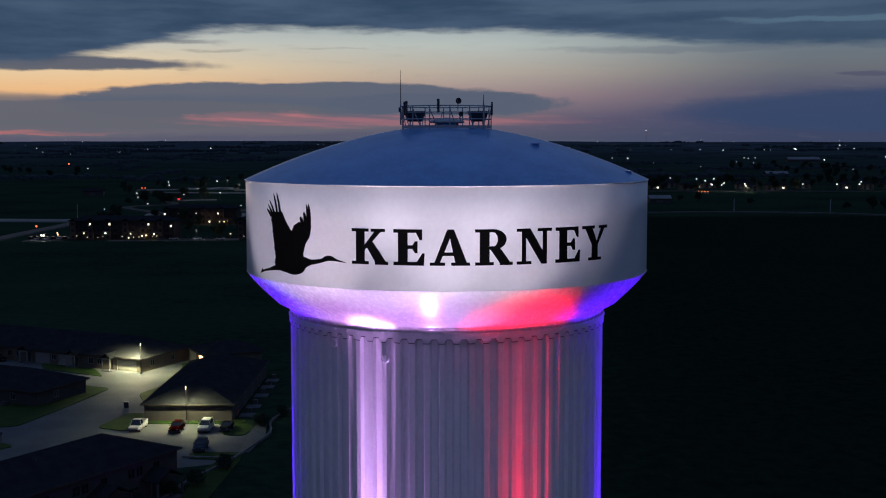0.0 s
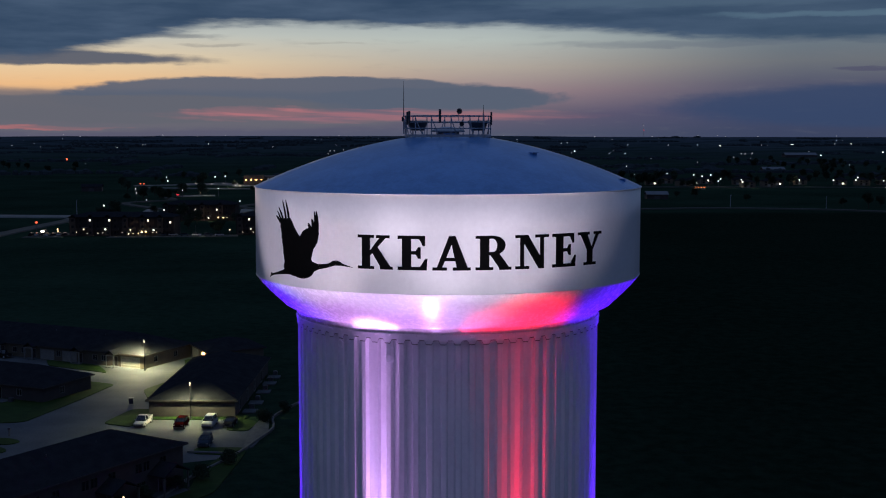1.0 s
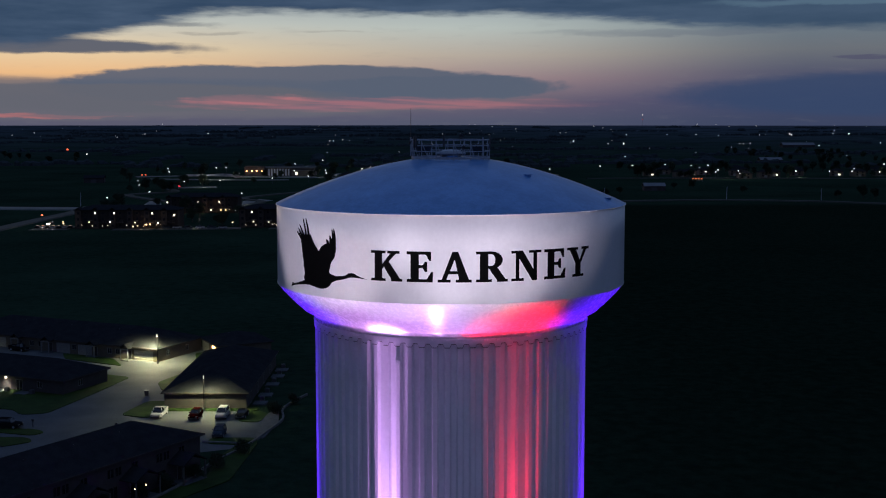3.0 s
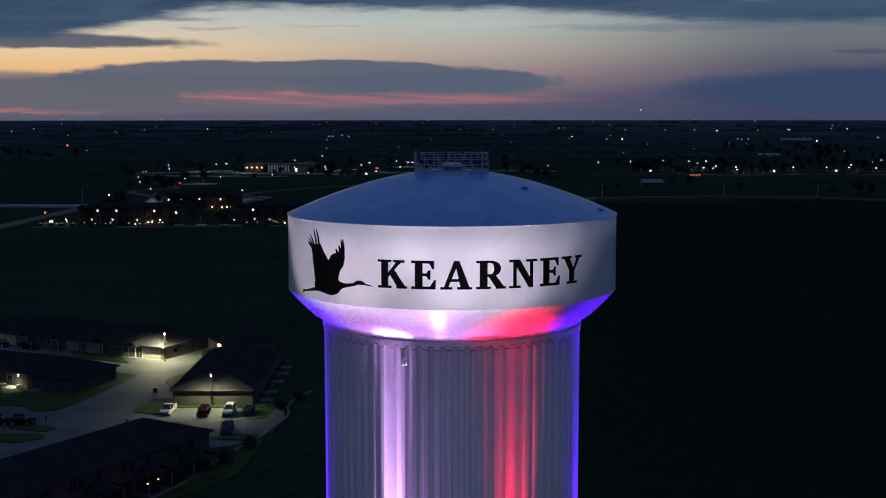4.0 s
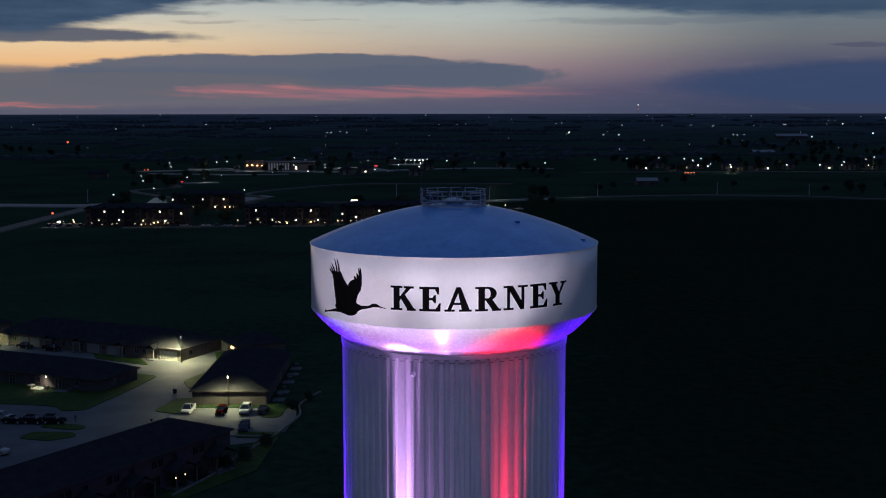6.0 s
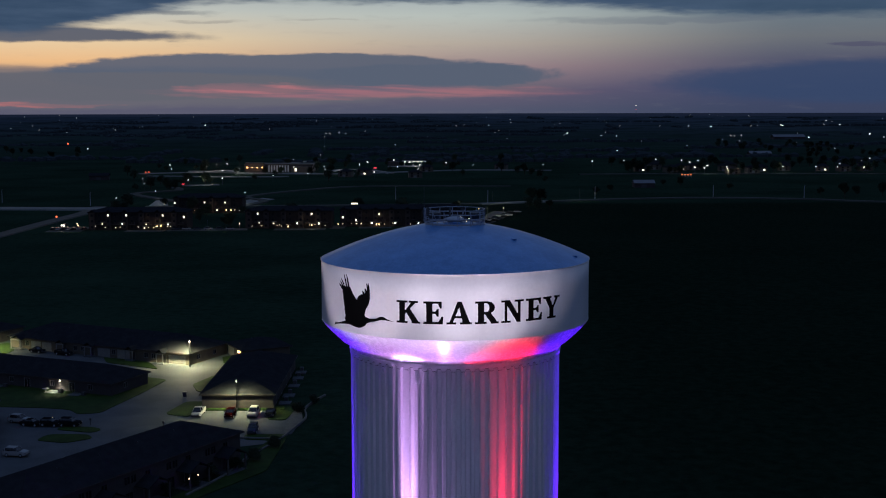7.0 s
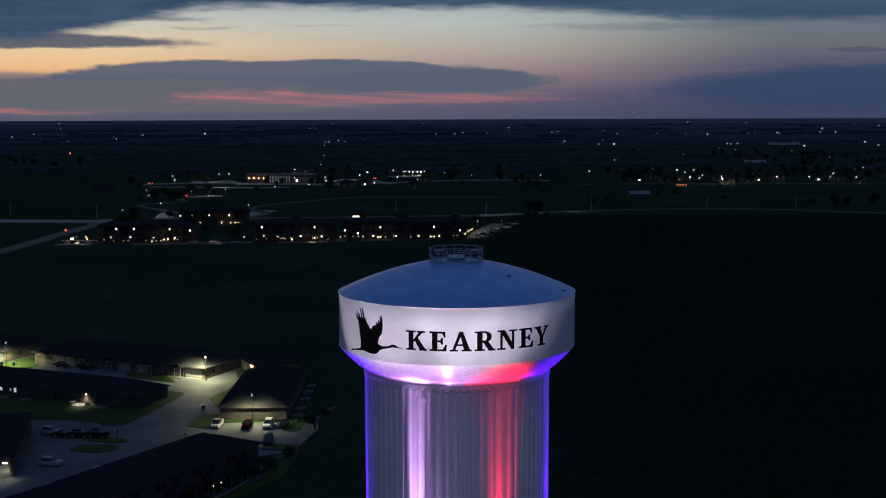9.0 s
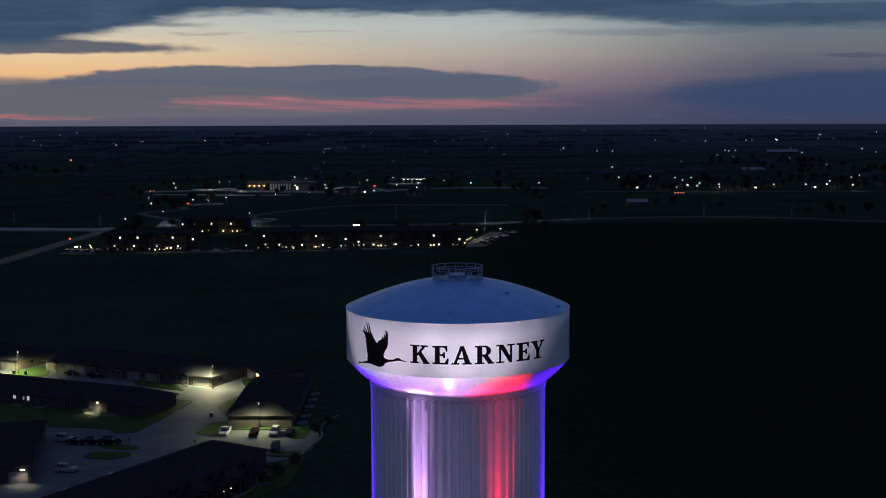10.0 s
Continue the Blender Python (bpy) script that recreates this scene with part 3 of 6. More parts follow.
# far wing, near wing and their long feathers
emblem += [[(-11.2, 37.5), (-11.45, 39.8), (-12.05, 40.42), (-12.50, 41.08), *ragged((-13.94, 41.0), (-13.30, 37.65), 9, 0.09), (-13.3, 37.4)]]
emblem += [[(-12.6, 37.5), (-10.1, 37.6), (-10.31, 38.33), (-10.11, 39.0), (-9.71, 39.49), (-9.55, 40.16), (-9.60, 40.44), (-10.0, 40.46), (-10.45, 40.48), (-10.75, 40.45), (-11.2, 40.23), (-11.5, 39.8)]]
for tip, foot, w in (((-14.52, 41.2), (-13.85, 40.7), 0.13), ((-14.34, 41.52), (-13.65, 40.75), 0.12), ((-14.12, 41.82), (-13.40, 40.8), 0.12), ((-13.56, 42.33), (-13.08, 40.9), 0.13), ((-13.15, 42.38), (-12.72, 40.9), 0.14),
                     ((-10.60, 40.84), (-10.35, 40.2), 0.18), ((-10.24, 41.16), (-10.08, 40.3), 0.17), ((-9.99, 41.69), (-9.88, 40.4), 0.13), ((-9.80, 41.73), (-9.70, 40.4), 0.13)):
    mid = (0.5 * (foot[0] + tip[0]) + 0.05, 0.5 * (foot[1] + tip[1]))
    emblem += taper(curve([foot, mid, tip], 4), [w, w, w, w * 0.95, w * 0.9, w * 0.8, w * 0.65, w * 0.45, 0.0])
part("emblem", wrapped(emblem), BLACK_PAINT, tower, "black painted emblem of sweeping plain shapes")


# ---- roof platform: handrail, antennas, vent, hatches ----
def make_platform():
    base = roof_z(3.37)
    bm = bmesh.new()
    for z in (48.38, 47.90, 47.42):
        ring_tube(bm, 3.37, z, 0.045, 48, 6)
    rail = part("handrail", bm, STEEL, tower, "grey round steel handrail", True)
    bm = bmesh.new()
    lathe(bm, [(3.33, base + 0.08), (3.40, base + 0.08), (3.40, base + 0.26), (3.33, base + 0.26)], 48, closed=True)
    part("toe_plate", bm, STEEL, rail)
    for i in range(14):
        a = 360 / 14 * i + 4
        bm = bmesh.new()
        x, y, z = around(a, 3.37, 0)
        box(bm, x - 0.04, x + 0.04, y - 0.04, y + 0.04, roof_z(3.37) - 0.05, 48.42)
        part("post", bm, STEEL, rail)
        bm = bmesh.new()
        rod(bm, around(a, 3.37, 48.2), around(a + 10, 3.05, base + 0.02), 0.035, sides=6)
        part("brace", bm, STEEL, rail)
    # whip antennas and a panel of masts on the rail
    for a, top, foot in ((-88.0, 51.1, 47.0), (52.0, 49.2, 47.0)):
        bm = bmesh.new()
        rod(bm, around(a, 3.45, foot), around(a, 3.45, foot + 1.6), 0.06, 0.055)
        mast = part("antenna_mast", bm, STEEL, tower)
        bm = bmesh.new()
        rod(bm, around(a, 3.45, foot + 1.6), around(a, 3.45, top), 0.035, 0.012, 6)
        part("whip", bm, DARK_STEEL, mast, "thin dark whip antenna")
    for a, r, z in ((-66.0, 3.42, 48.15), (-60.0, 3.42, 48.2), (-10.0, 3.45, 48.3), (79.0, 3.45, 48.15)):
        bm = bmesh.new()
        box(bm, -0.09, 0.09, -0.06, 0.06, -0.45, 0.55, Matrix.Translation(around(a, r, z)) @ pose(0, 0, 0, 0, 0, a))
        bmesh.ops.bevel(bm, geom=bm.edges[:], offset=0.02, segments=1, affect="EDGES")
        part("panel_antenna", bm, DARK_STEEL, tower, "dark upright panel antenna")
    for a, z, r in ((14.0, 48.70, 0.22), (-86.0, 48.15, 0.20), (17.0, 47.75, 0.18)):
        m = Matrix.Translation(around(a, 3.42, z)) @ pose(0, 0, 0, 0, 0, a) @ pose(0, 0, 0, 90)
        bm = bmesh.new()
        lathe(bm, [(0.02, 0.02), (r * 0.6, 0.06), (r, 0.16), (r * 0.97, 0.19), (r * 0.55, 0.09), (0.02, 0.05)], 20)
        bmesh.ops.transform(bm, matrix=m, verts=bm.verts[:])
        dish = part("dish_antenna", bm, DARK_STEEL, tower, "small round dish antenna", True)
        bm = bmesh.new()
        rod(bm, around(a, 3.40, z), around(a, 3.37, z - 0.7), 0.03, sides=6)
        part("bracket", bm, STEEL, dish)
    # tapered dark equipment tubs on stands
    for x, y in ((-2.35, -0.6), (2.35, -0.4)):
        bm = bmesh.new()
        lathe(bm, [(0.02, 47.25), (0.52, 47.25), (0.80, 47.95), (0.80, 48.02), (0.70, 48.02), (0.02, 48.0)], 20)
        bmesh.ops.transform(bm, matrix=Matrix.Translation((x, y, 0)), verts=bm.verts[:])
        tub = part("equipment_tub", bm, DARK_STEEL, tower, "dark tapered equipment tub", True)
        for dx, dy in ((-0.4, -0.4), (0.4, -0.4), (-0.4, 0.4), (0.4, 0.4)):
            bm = bmesh.new()
            rod(bm, (x + dx, y + dy, 46.75), (x + dx * 0.9, y + dy * 0.9, 47.3), 0.04, sides=6)
            part("leg", bm, STEEL, tub)
    bm = bmesh.new()
    lathe(bm, [(0.9, 46.95), (0.9, 47.15), (1.35, 47.15), (1.30, 47.28), (0.6, 47.50), (0.02, 47.56)], 28)
    part("roof_vent", bm, STEEL, tower, "mushroom-shaped grey roof vent", True)
    for a, r, size in ((47.0, 8.6, 0.21), (70.0, 13.9, 0.19), (3.0, 1.9, 0.4)):
        m = Matrix.Translation(around(a, r, roof_z(r))) @ pose(0, 0, 0, 0, 0, a)
        bm = bmesh.new()
        box(bm, -size, size, -size, size, -0.15, 0.12, m)
        bmesh.ops.bevel(bm, geom=bm.edges[:], offset=0.04, segments=2, affect="EDGES")
        hatch = part("roof_hatch", bm, BLUE_PAINT, tower, "small boxed roof hatch")
        bm = bmesh.new()
        box(bm, -size - 0.05, size + 0.05, -size - 0.05, size + 0.05, 0.12, 0.16, m)
        part("lid", bm, BLUE_PAINT, hatch)


make_platform()


# ---- floodlights at the tower's foot ----
def floodlight(eye, target, power, degrees, blend, colour, size, label):
    """A squat floodlight on a yoke, with the lamp just in front of its glass."""
    m = look(eye, target)
    flat = Matrix.Translation((eye[0], eye[1], 0))
    ob = thing("floodlight", flat, label, "floodlight", "floodlights round the tower")
    inv = flat.inverted()
    bm = bmesh.new()
    box(bm, -0.3, 0.3, -0.22, 0.22, 0.05, 0.3, inv @ m)
    bmesh.ops.bevel(bm, geom=bm.edges[:], offset=0.03, segments=2, affect="EDGES")
    part("housing", bm, DARK_STEEL, ob)
    bm = bmesh.new()
    rod(bm, (0, 0, 0), (0, 0, eye[2] - 0.2), 0.06)
    part("stand", bm, STEEL, ob)
    lamp = new("flood_lamp", bpy.data.lights.new("flood_lamp", "SPOT"))
    lamp.data.energy, lamp.data.spot_size, lamp.data.spot_blend = power, radians(degrees), blend
    lamp.data.color, lamp.data.shadow_soft_size = colour, size
    lamp.matrix_world = m
    return lamp


VIOLET_WHITE, RED, BLUE = (0.72, 0.38, 1.0), (1.0, 0.015, 0.07), (0.10, 0.006, 1.0)
# colour: column power, beam, height aimed at on the column; bowl power, beam, bowl colour
WASH = {"white": (VIOLET_WHITE, 2.1, 8.2, 27.0, 0.95, 30, (0.72, 0.32, 1.0)), "red": (RED, 0.95, 4.5, 20.5, 2.6, 17, RED), "blue": (BLUE, 1.5, 8.5, 28.0, 2.2, 28, BLUE)}
for angle, hue in ((-76.5, "blue"), (-25.2, "white"), (23.5, "red"), (71.5, "blue"), (126.5, "white"), (178.0, "red"), (229.5, "blue")):
    colour, power, beam, aim, bowl_power, bowl_beam, bowl_colour = WASH[hue]
    floodlight(around(angle, 12.75, 0.9), around(angle, 11.45, aim), COLUMN_W * power * 2.2, beam, 1.0, colour, 0.1, "dark floodlight that washes the fluted column")
    turn = {"red": 2.0, "white": 6.0, "blue": 0.0}[hue]
    floodlight(around(angle + turn, 12.5, 0.9), around(angle + turn, 10.8, 34.0), BOWL_W * bowl_power, bowl_beam, 0.8, bowl_colour, 0.25, "dark floodlight that washes the tank's underside")
for x, y, tx, tz, power, wide, soft_edge in TANK_LIGHTS:
    floodlight((x, y, 1.4), (TANK_R * math.sin(tx / TANK_R), -TANK_R * math.cos(tx / TANK_R), tz), power, wide, soft_edge, (0.95, 0.83, 1.0), 0.3, "dark floodlight aimed at the tank wall")
# added fill that lifts the column between its coloured beams
floodlight((1.0, -46, 1.0), (0, -11.5, 22.0), 4600, 40, 1.0, (0.60, 0.48, 1.0), 0.3, "added fill floodlight aimed at the whole column")


# ---- the housing court beside the tower: paving, lawns, walls ----
def slab(name, outline, z0, z1, mat, label, category, kind=""):
    """A level slab with an upright edge, from its outline in plan (counter-clockwise)."""
    bm = bmesh.new()
    low = [bm.verts.new((x, y, z0)) for x, y in outline]
    top = [bm.verts.new((x, y, z1)) for x, y in outline]
    n = len(outline)
    bm.faces.new(top)
    for i in range(n):
        j = (i + 1) % n
        bm.faces.new((low[i], low[j], top[j], top[i]))
    bmesh.ops.recalc_face_normals(bm, faces=bm.faces[:])
    return tagged(part(name, bm, mat), label, category, kind=kind)


def rounded(outline, r=1.5, n=4):
    """The outline with its corners rounded."""
    out = []
    m = len(outline)
    for i in range(m):
        a, b, c = (Vector(outline[k % m]) for k in (i - 1, i, i + 1))
        ra = min(r, (a - b).length * 0.45, (c - b).length * 0.45)
        p, q = b + (a - b).normalized() * ra, b + (c - b).normalized() * ra
        for k in range(n + 1):
            t = k / n
            out.append(tuple((1 - t) ** 2 * p + 2 * t * (1 - t) * b + t * t * q))
    return out


PAVING = [(-150, 40), (-62, 40), (-44, 72), (-30, 78), (-29.5, 92), (-31, 99.5), (-34, 102), (-49, 103), (-49, 140), (-44, 152), (-50, 162), (-60, 160), (-150, 200)]
slab("pavement", PAVING, -0.3, 0.03, CONCRETE, "pale concrete drives and parking courts between the houses", "pavement", "structure")
LAWNS = (
    # lawn round the middle house, kerb along the drive
    [(-62.0, 129.0), (-75.0, 135.0), (-88.0, 141.5), (-140.0, 165.0), (-150.0, 128.0), (-106.0, 106.0), (-82.0, 103.6), (-75.5, 102.0), (-73.0, 98.3), (-68.8, 99.2), (-64.6, 116.0)],
    # lawn by the lit corner of the neighbour house
    [(-119.5, 160.0), (-108.0, 158.5), (-107.6, 162.0), (-109.0, 169.0), (-112.5, 172.5), (-116.6, 168.0)],
    # strip between the garages of the long row
    [(-66.5, 140.0), (-70.5, 148.0), (-83.0, 153.8), (-80.5, 147.5)],
    # corner lawn by the parking row
    [(-55.8, 98.2), (-50.5, 95.8), (-50.0, 102.2), (-48.9, 103.2), (-48.9, 108.4), (-53.6, 108.4)],
    [(-48.9, 101.0), (-33.0, 101.0), (-32.5, 104.0), (-48.9, 104.0)],
    [(-35.0, 93.6), (-31.4, 93.0), (-30.6, 99.0), (-32.4, 101.1), (-35.2, 101.1)],
    # strip west of the parking house, past its side drive
    [(-53.0, 117.0), (-49.0, 117.0), (-49.0, 141.0), (-52.0, 134.0), (-55.5, 124.0)],
    [(-52.5, 146.0), (-47.5, 144.5), (-48.0, 150.0), (-51.2, 155.0), (-54.3, 154.0)],
    # islands in the lower court
    [(-73.5, 86.6), (-66.2, 84.4), (-64.8, 86.6), (-67.4, 88.6), (-73.2, 88.4)],
    [(-75.0, 79.2), (-69.0, 77.4), (-64.8, 80.6), (-66.6, 83.2), (-73.8, 83.4)],
    # lawn behind the two-storey row
    [(-37.5, 79.4), (-32.5, 79.0), (-34.5, 71.0), (-34.0, 62.0), (-47.0, 40.0), (-44.0, 38.0), (-30.5, 60.0), (-29.6, 79.0), (-30.0, 83.0), (-37.5, 83.0)],
)
for outline in LAWNS:
    slab("lawn", rounded(outline, 1.4), -0.1, 0.15, LAWN, "mown green lawn with a low kerb edge", "lawn", "structure")


def low_wall(points, high, label):
    ob = thing("retaining_wall", pose(*points[0], 0), label, "retaining wall")
    for (x0, y0), (x1, y1) in zip(points, points[1:]):
        d = Vector((x1 - x0, y1 - y0))
        bm = bmesh.new()
        box(bm, 0, d.length + 0.1, -0.18, 0.18, -0.3, high, Matrix.Translation((x0 - points[0][0], y0 - points[0][1], 0)) @ pose(0, 0, 0, 0, 0, math.degrees(math.atan2(d.y, d.x))))
        bmesh.ops.bevel(bm, geom=bm.edges[:], offset=0.03, segments=1, affect="EDGES")
        part("wall_block", bm, PALE_STONE, ob)


low_wall(curve([(-25.6, 113.5), (-27.2, 108.5), (-28.6, 102.0), (-27.6, 95.0), (-28.8, 88.0), (-31.0, 78.0), (-34.6, 68.0), (-37.0, 57.0), (-41.0, 47.0)], 3), 0.4, "low curved pale stone retaining wall along the slope")
low_wall([(-38.2, 80.2), (-32.2, 79.4)], 0.35, "low pale concrete kerb wall")


slab("gravel_bed", rounded([(-30.1, 105.0), (-30.9, 96.5), (-30.5, 82.9), (-29.0, 82.9), (-28.2, 94.0), (-29.3, 102.6)], 0.6), -0.1, 0.18, GRAVEL, "grey gravel bed behind the curved wall", "gravel bed", "structure")


# ---- houses ----
def hip_roof(length, depth, eave, rise, over=0.5, thick=0.22):
    """Hipped roof over a rectangle, with a boxed eave."""
    x0, x1, y0, y1 = -over, length + over, -over, depth + over
    if depth > length:
        bm = hip_roof(depth, length, eave, rise, over, thick)
        bmesh.ops.transform(bm, matrix=pose(length, 0, 0, 0, 0, 90), verts=bm.verts[:])
        return bm
    run = (y1 - y0) / 2
    mid = (y0 + y1) / 2
    bm = bmesh.new()
    e = [bm.verts.new(c) for c in ((x0, y0, eave + thick), (x1, y0, eave + thick), (x1, y1, eave + thick), (x0, y1, eave + thick))]
    r = [bm.verts.new((x0 + run, mid, eave + thick + rise)), bm.verts.new((x1 - run, mid, eave + thick + rise))]
    b = [bm.verts.new((v.co.x, v.co.y, eave)) for v in e]
    for f in ((e[0], e[1], r[1], r[0]), (e[1], e[2], r[1]), (e[2], e[3], r[0], r[1]), (e[3], e[0], r[0])):
        bm.faces.new(f)
    for i in range(4):
        j = (i + 1) % 4
        bm.faces.new((b[i], b[j], e[j], e[i]))
    bm.faces.new(b[::-1])
    return bm


def gable_roof(x0, x1, y0, y1, eave, rise, thick=0.16):
    """Small gable whose ridge runs along y, with thickness."""
    bm = bmesh.new()
    mid = (x0 + x1) / 2
    prof = [(x0, eave), (mid, eave + rise), (x1, eave), (x1, eave + thick), (mid, eave + rise + thick), (x0, eave + thick)]
    rings = [[bm.verts.new((x, y, z)) for x, z in prof] for y in (y0, y1)]
    for i in range(6):
        j = (i + 1) % 6
        bm.faces.new((rings[0][i], rings[0][j], rings[1][j], rings[1][i]))
    for ring, flip in ((rings[0], False), (rings[1], True)):
        for quad in ((ring[0], ring[1], ring[4], ring[5]), (ring[1], ring[2], ring[3], ring[4])):
            bm.faces.new(quad[::-1] if flip else quad)
    bmesh.ops.recalc_face_normals(bm, faces=bm.faces[:])
    return bm


def wall_with_openings(length, height, openings, thick=0.2):
    """A wall from x 0 to length with real openings (x0, x1, z0, z1); outer face at y 0."""
    xs = sorted({0.0, length, *(v for o in openings for v in o[:2])})
    zs = sorted({0.0, height, *(v for o in openings for v in o[2:4])})
    bm = bmesh.new()
    solid = lambda x, z: 0 < x < length and 0 < z < height and not any(o[0] < x < o[1] and o[2] < z < o[3] for o in openings)
    for xa, xb in zip(xs, xs[1:]):
        for za, zb in zip(zs, zs[1:]):
            cx, cz = (xa + xb) / 2, (za + zb) / 2
            if not solid(cx, cz):
                continue
            quad = lambda *c: bm.faces.new([bm.verts.new(p) for p in c])
            quad((xa, 0, za), (xb, 0, za), (xb, 0, zb), (xa, 0, zb))
            quad((xb, thick, za), (xa, thick, za), (xa, thick, zb), (xb, thick, zb))
            for dx, dz, c in ((xa - cx, 0, ((xa, thick, za), (xa, 0, za), (xa, 0, zb), (xa, thick, zb))), (xb - cx, 0, ((xb, 0, za), (xb, thick, za), (xb, thick, zb), (xb, 0, zb))),
                              (0, za - cz, ((xa, thick, za), (xb, thick, za), (xb, 0, za), (xa, 0, za))), (0, zb - cz, ((xa, 0, zb), (xb, 0, zb), (xb, thick, zb), (xa, thick, zb)))):
                if not solid(cx + dx * 1.02 + (0.001 if dx > 0 else -0.001 if dx < 0 else 0), cz + dz * 1.02 + (0.001 if dz > 0 else -0.001 if dz < 0 else 0)):
                    quad(*c)
    bmesh.ops.remove_doubles(bm, verts=bm.verts[:], dist=0.001)
    return bm


def frame_bars(x0, x1, z0, z1, w=0.07, y0=-0.03, y1=0.1, cross=True):
    bm = bmesh.new()
    box(bm, x0, x1, y0, y1, z0, z0 + w), box(bm, x0, x1, y0, y1, z1 - w, z1)
    box(bm, x0, x0 + w, y0, y1, z0 + w, z1 - w), box(bm, x1 - w, x1, y0, y1, z0 + w, z1 - w)
    if cross:
        m = (x0 + x1) / 2
        box(bm, m - w / 2, m + w / 2, y0 + 0.02, y1, z0 + w, z1 - w)
    return bm


def fit(ob, m):
    ob.matrix_basis = m
    return ob


def add_side(house, m, length, height, openings, mat, trim=None):
    """One wall of a house, with what fills its openings: (x0, x1, z0, z1, kind)."""
    trim = trim or WHITE_TRIM
    wall = fit(part("wall", wall_with_openings(length, height, [o[:4] for o in openings]), mat, house), m)
    for x0, x1, z0, z1, kind in openings:
        if kind in ("window", "lit", "dim"):
            w = fit(part("window", frame_bars(x0, x1, z0, z1), trim, house), m)
            part("pane", boxed(x0 + 0.07, x1 - 0.07, 0.05, 0.07, z0 + 0.07, z1 - 0.07), {"window": GLASS_DARK, "lit": WINDOW_GLOW, "dim": DIM_GLOW}[kind], w)
        elif kind == "garage":
            g = fit(part("garage_door", frame_bars(x0, x1, z0, z1, 0.1, -0.03, 0.15, False), WHITE_TRIM, house), m)
            step = (z1 - z0 - 0.2) / 4
            for i in range(4):
                part("panel", boxed(x0 + 0.1, x1 - 0.1, 0.06, 0.1, z0 + 0.1 + i * step + 0.015, z0 + 0.1 + (i + 1) * step - 0.015, 0.01), PALE_PAINT, g)
        else:
            d = fit(part("door", frame_bars(x0, x1, z0, z1, 0.08, -0.03, 0.15, False), WHITE_TRIM, house), m)
            part("leaf", boxed(x0 + 0.08, x1 - 0.08, 0.06, 0.1, z0, z1 - 0.08), BROWN_WALL, d)
    return wall


def make_house(origin, angle, length, depth, eave, rise, label, front, right=(), back=(), left=(), walls=None, porches=(), vents=1, trim=None):
    """A hip-roofed house; its front wall runs along local x at y 0 and faces -y."""
    walls = walls or SIDING
    house = thing("house", pose(*origin, 0.0, 0, 0, angle), label, "house")
    add_side(house, pose(0, 0, 0), length, eave, front, walls, trim)
    add_side(house, pose(length, 0.2, 0, 0, 0, 90), depth - 0.4, eave, right, walls, trim)
    add_side(house, pose(length, depth, 0, 0, 0, 180), length, eave, back, walls, trim)
    add_side(house, pose(0, depth - 0.2, 0, 0, 0, -90), depth - 0.4, eave, left, walls, trim)
    part("roof", hip_roof(length, depth, eave, rise), SHINGLE, house, "dark hipped shingle roof")
    bm = bmesh.new()
    o = 0.53
    for x0, x1, y0, y1 in ((-o, length + o, -o, -0.5), (-o, length + o, depth + 0.5, depth + o), (-o, -0.5, -0.5, depth + 0.5), (length + 0.5, length + o, -0.5, depth + 0.5)):
        box(bm, x0, x1, y0, y1, eave - 0.02, eave + 0.2)
    part("fascia", bm, BROWN_WALL, house)
    for i in range(vents):
        x = length / 2 if depth > length else depth / 2 + (length - depth) * (i + 0.5) / vents
        bm = bmesh.new()
        rod(bm, (x, depth * 0.36, eave + rise * 0.6), (x, depth * 0.36, eave + rise * 0.72 + 0.55), 0.08, 0.08)
        part("roof_pipe", bm, DARK_STEEL, house)
    for px, wide in porches:
        roof = part("porch_roof", gable_roof(px - wide / 2, px + wide / 2, -1.9, 1.6, eave - 0.1, 0.9), SHINGLE, house)
        part("gable_trim", boxed(px - wide / 2 + 0.1, px + wide / 2 - 0.1, -1.86, -1.74, eave - 0.3, eave - 0.1), WHITE_TRIM, house)
        for dx in (-wide / 2 + 0.2, wide / 2 - 0.2):
            part("porch_post", boxed(px + dx - 0.09, px + dx + 0.09, -1.86, -1.68, 0, eave - 0.3), WHITE_TRIM, house)
        part("porch_slab", boxed(px - wide / 2, px + wide / 2, -1.9, -0.002, 0, 0.16), CONCRETE, house)
    return house


def row_openings(length, unit, kinds):
    """Openings repeated along a row of dwellings."""
    out = []
    for i in range(int(length // unit)):
        for x0, x1, z0, z1, kind in kinds:
            if i * unit + x1 < length - 0.3:
                out.append((i * unit + x0, i * unit + x1, z0, z1, kind))
    return out


# long row with garages, lit at its near end; local x runs towards the lit corner
ROW_ANGLE = -25.0
row_len = 55.0
c, s = math.cos(radians(ROW_ANGLE)), math.sin(radians(ROW_ANGLE))
row_front = [(x, x + w, 0.0, 2.2, "garage") for x, w in ((7.0, 3.0), (10.5, 3.0), (28.0, 3.8), (34.0, 3.8), (49.2, 4.9))]
row_front += [(x, x + 1.0, 0.0, 2.1, "door") for x in (3.0, 17.2, 25.9, 38.4, 47.5)] + [(x, x + 1.2, 0.9, 2.1, "window") for x in (5.0, 20.4, 22.8, 32.3, 42.0, 44.2)]
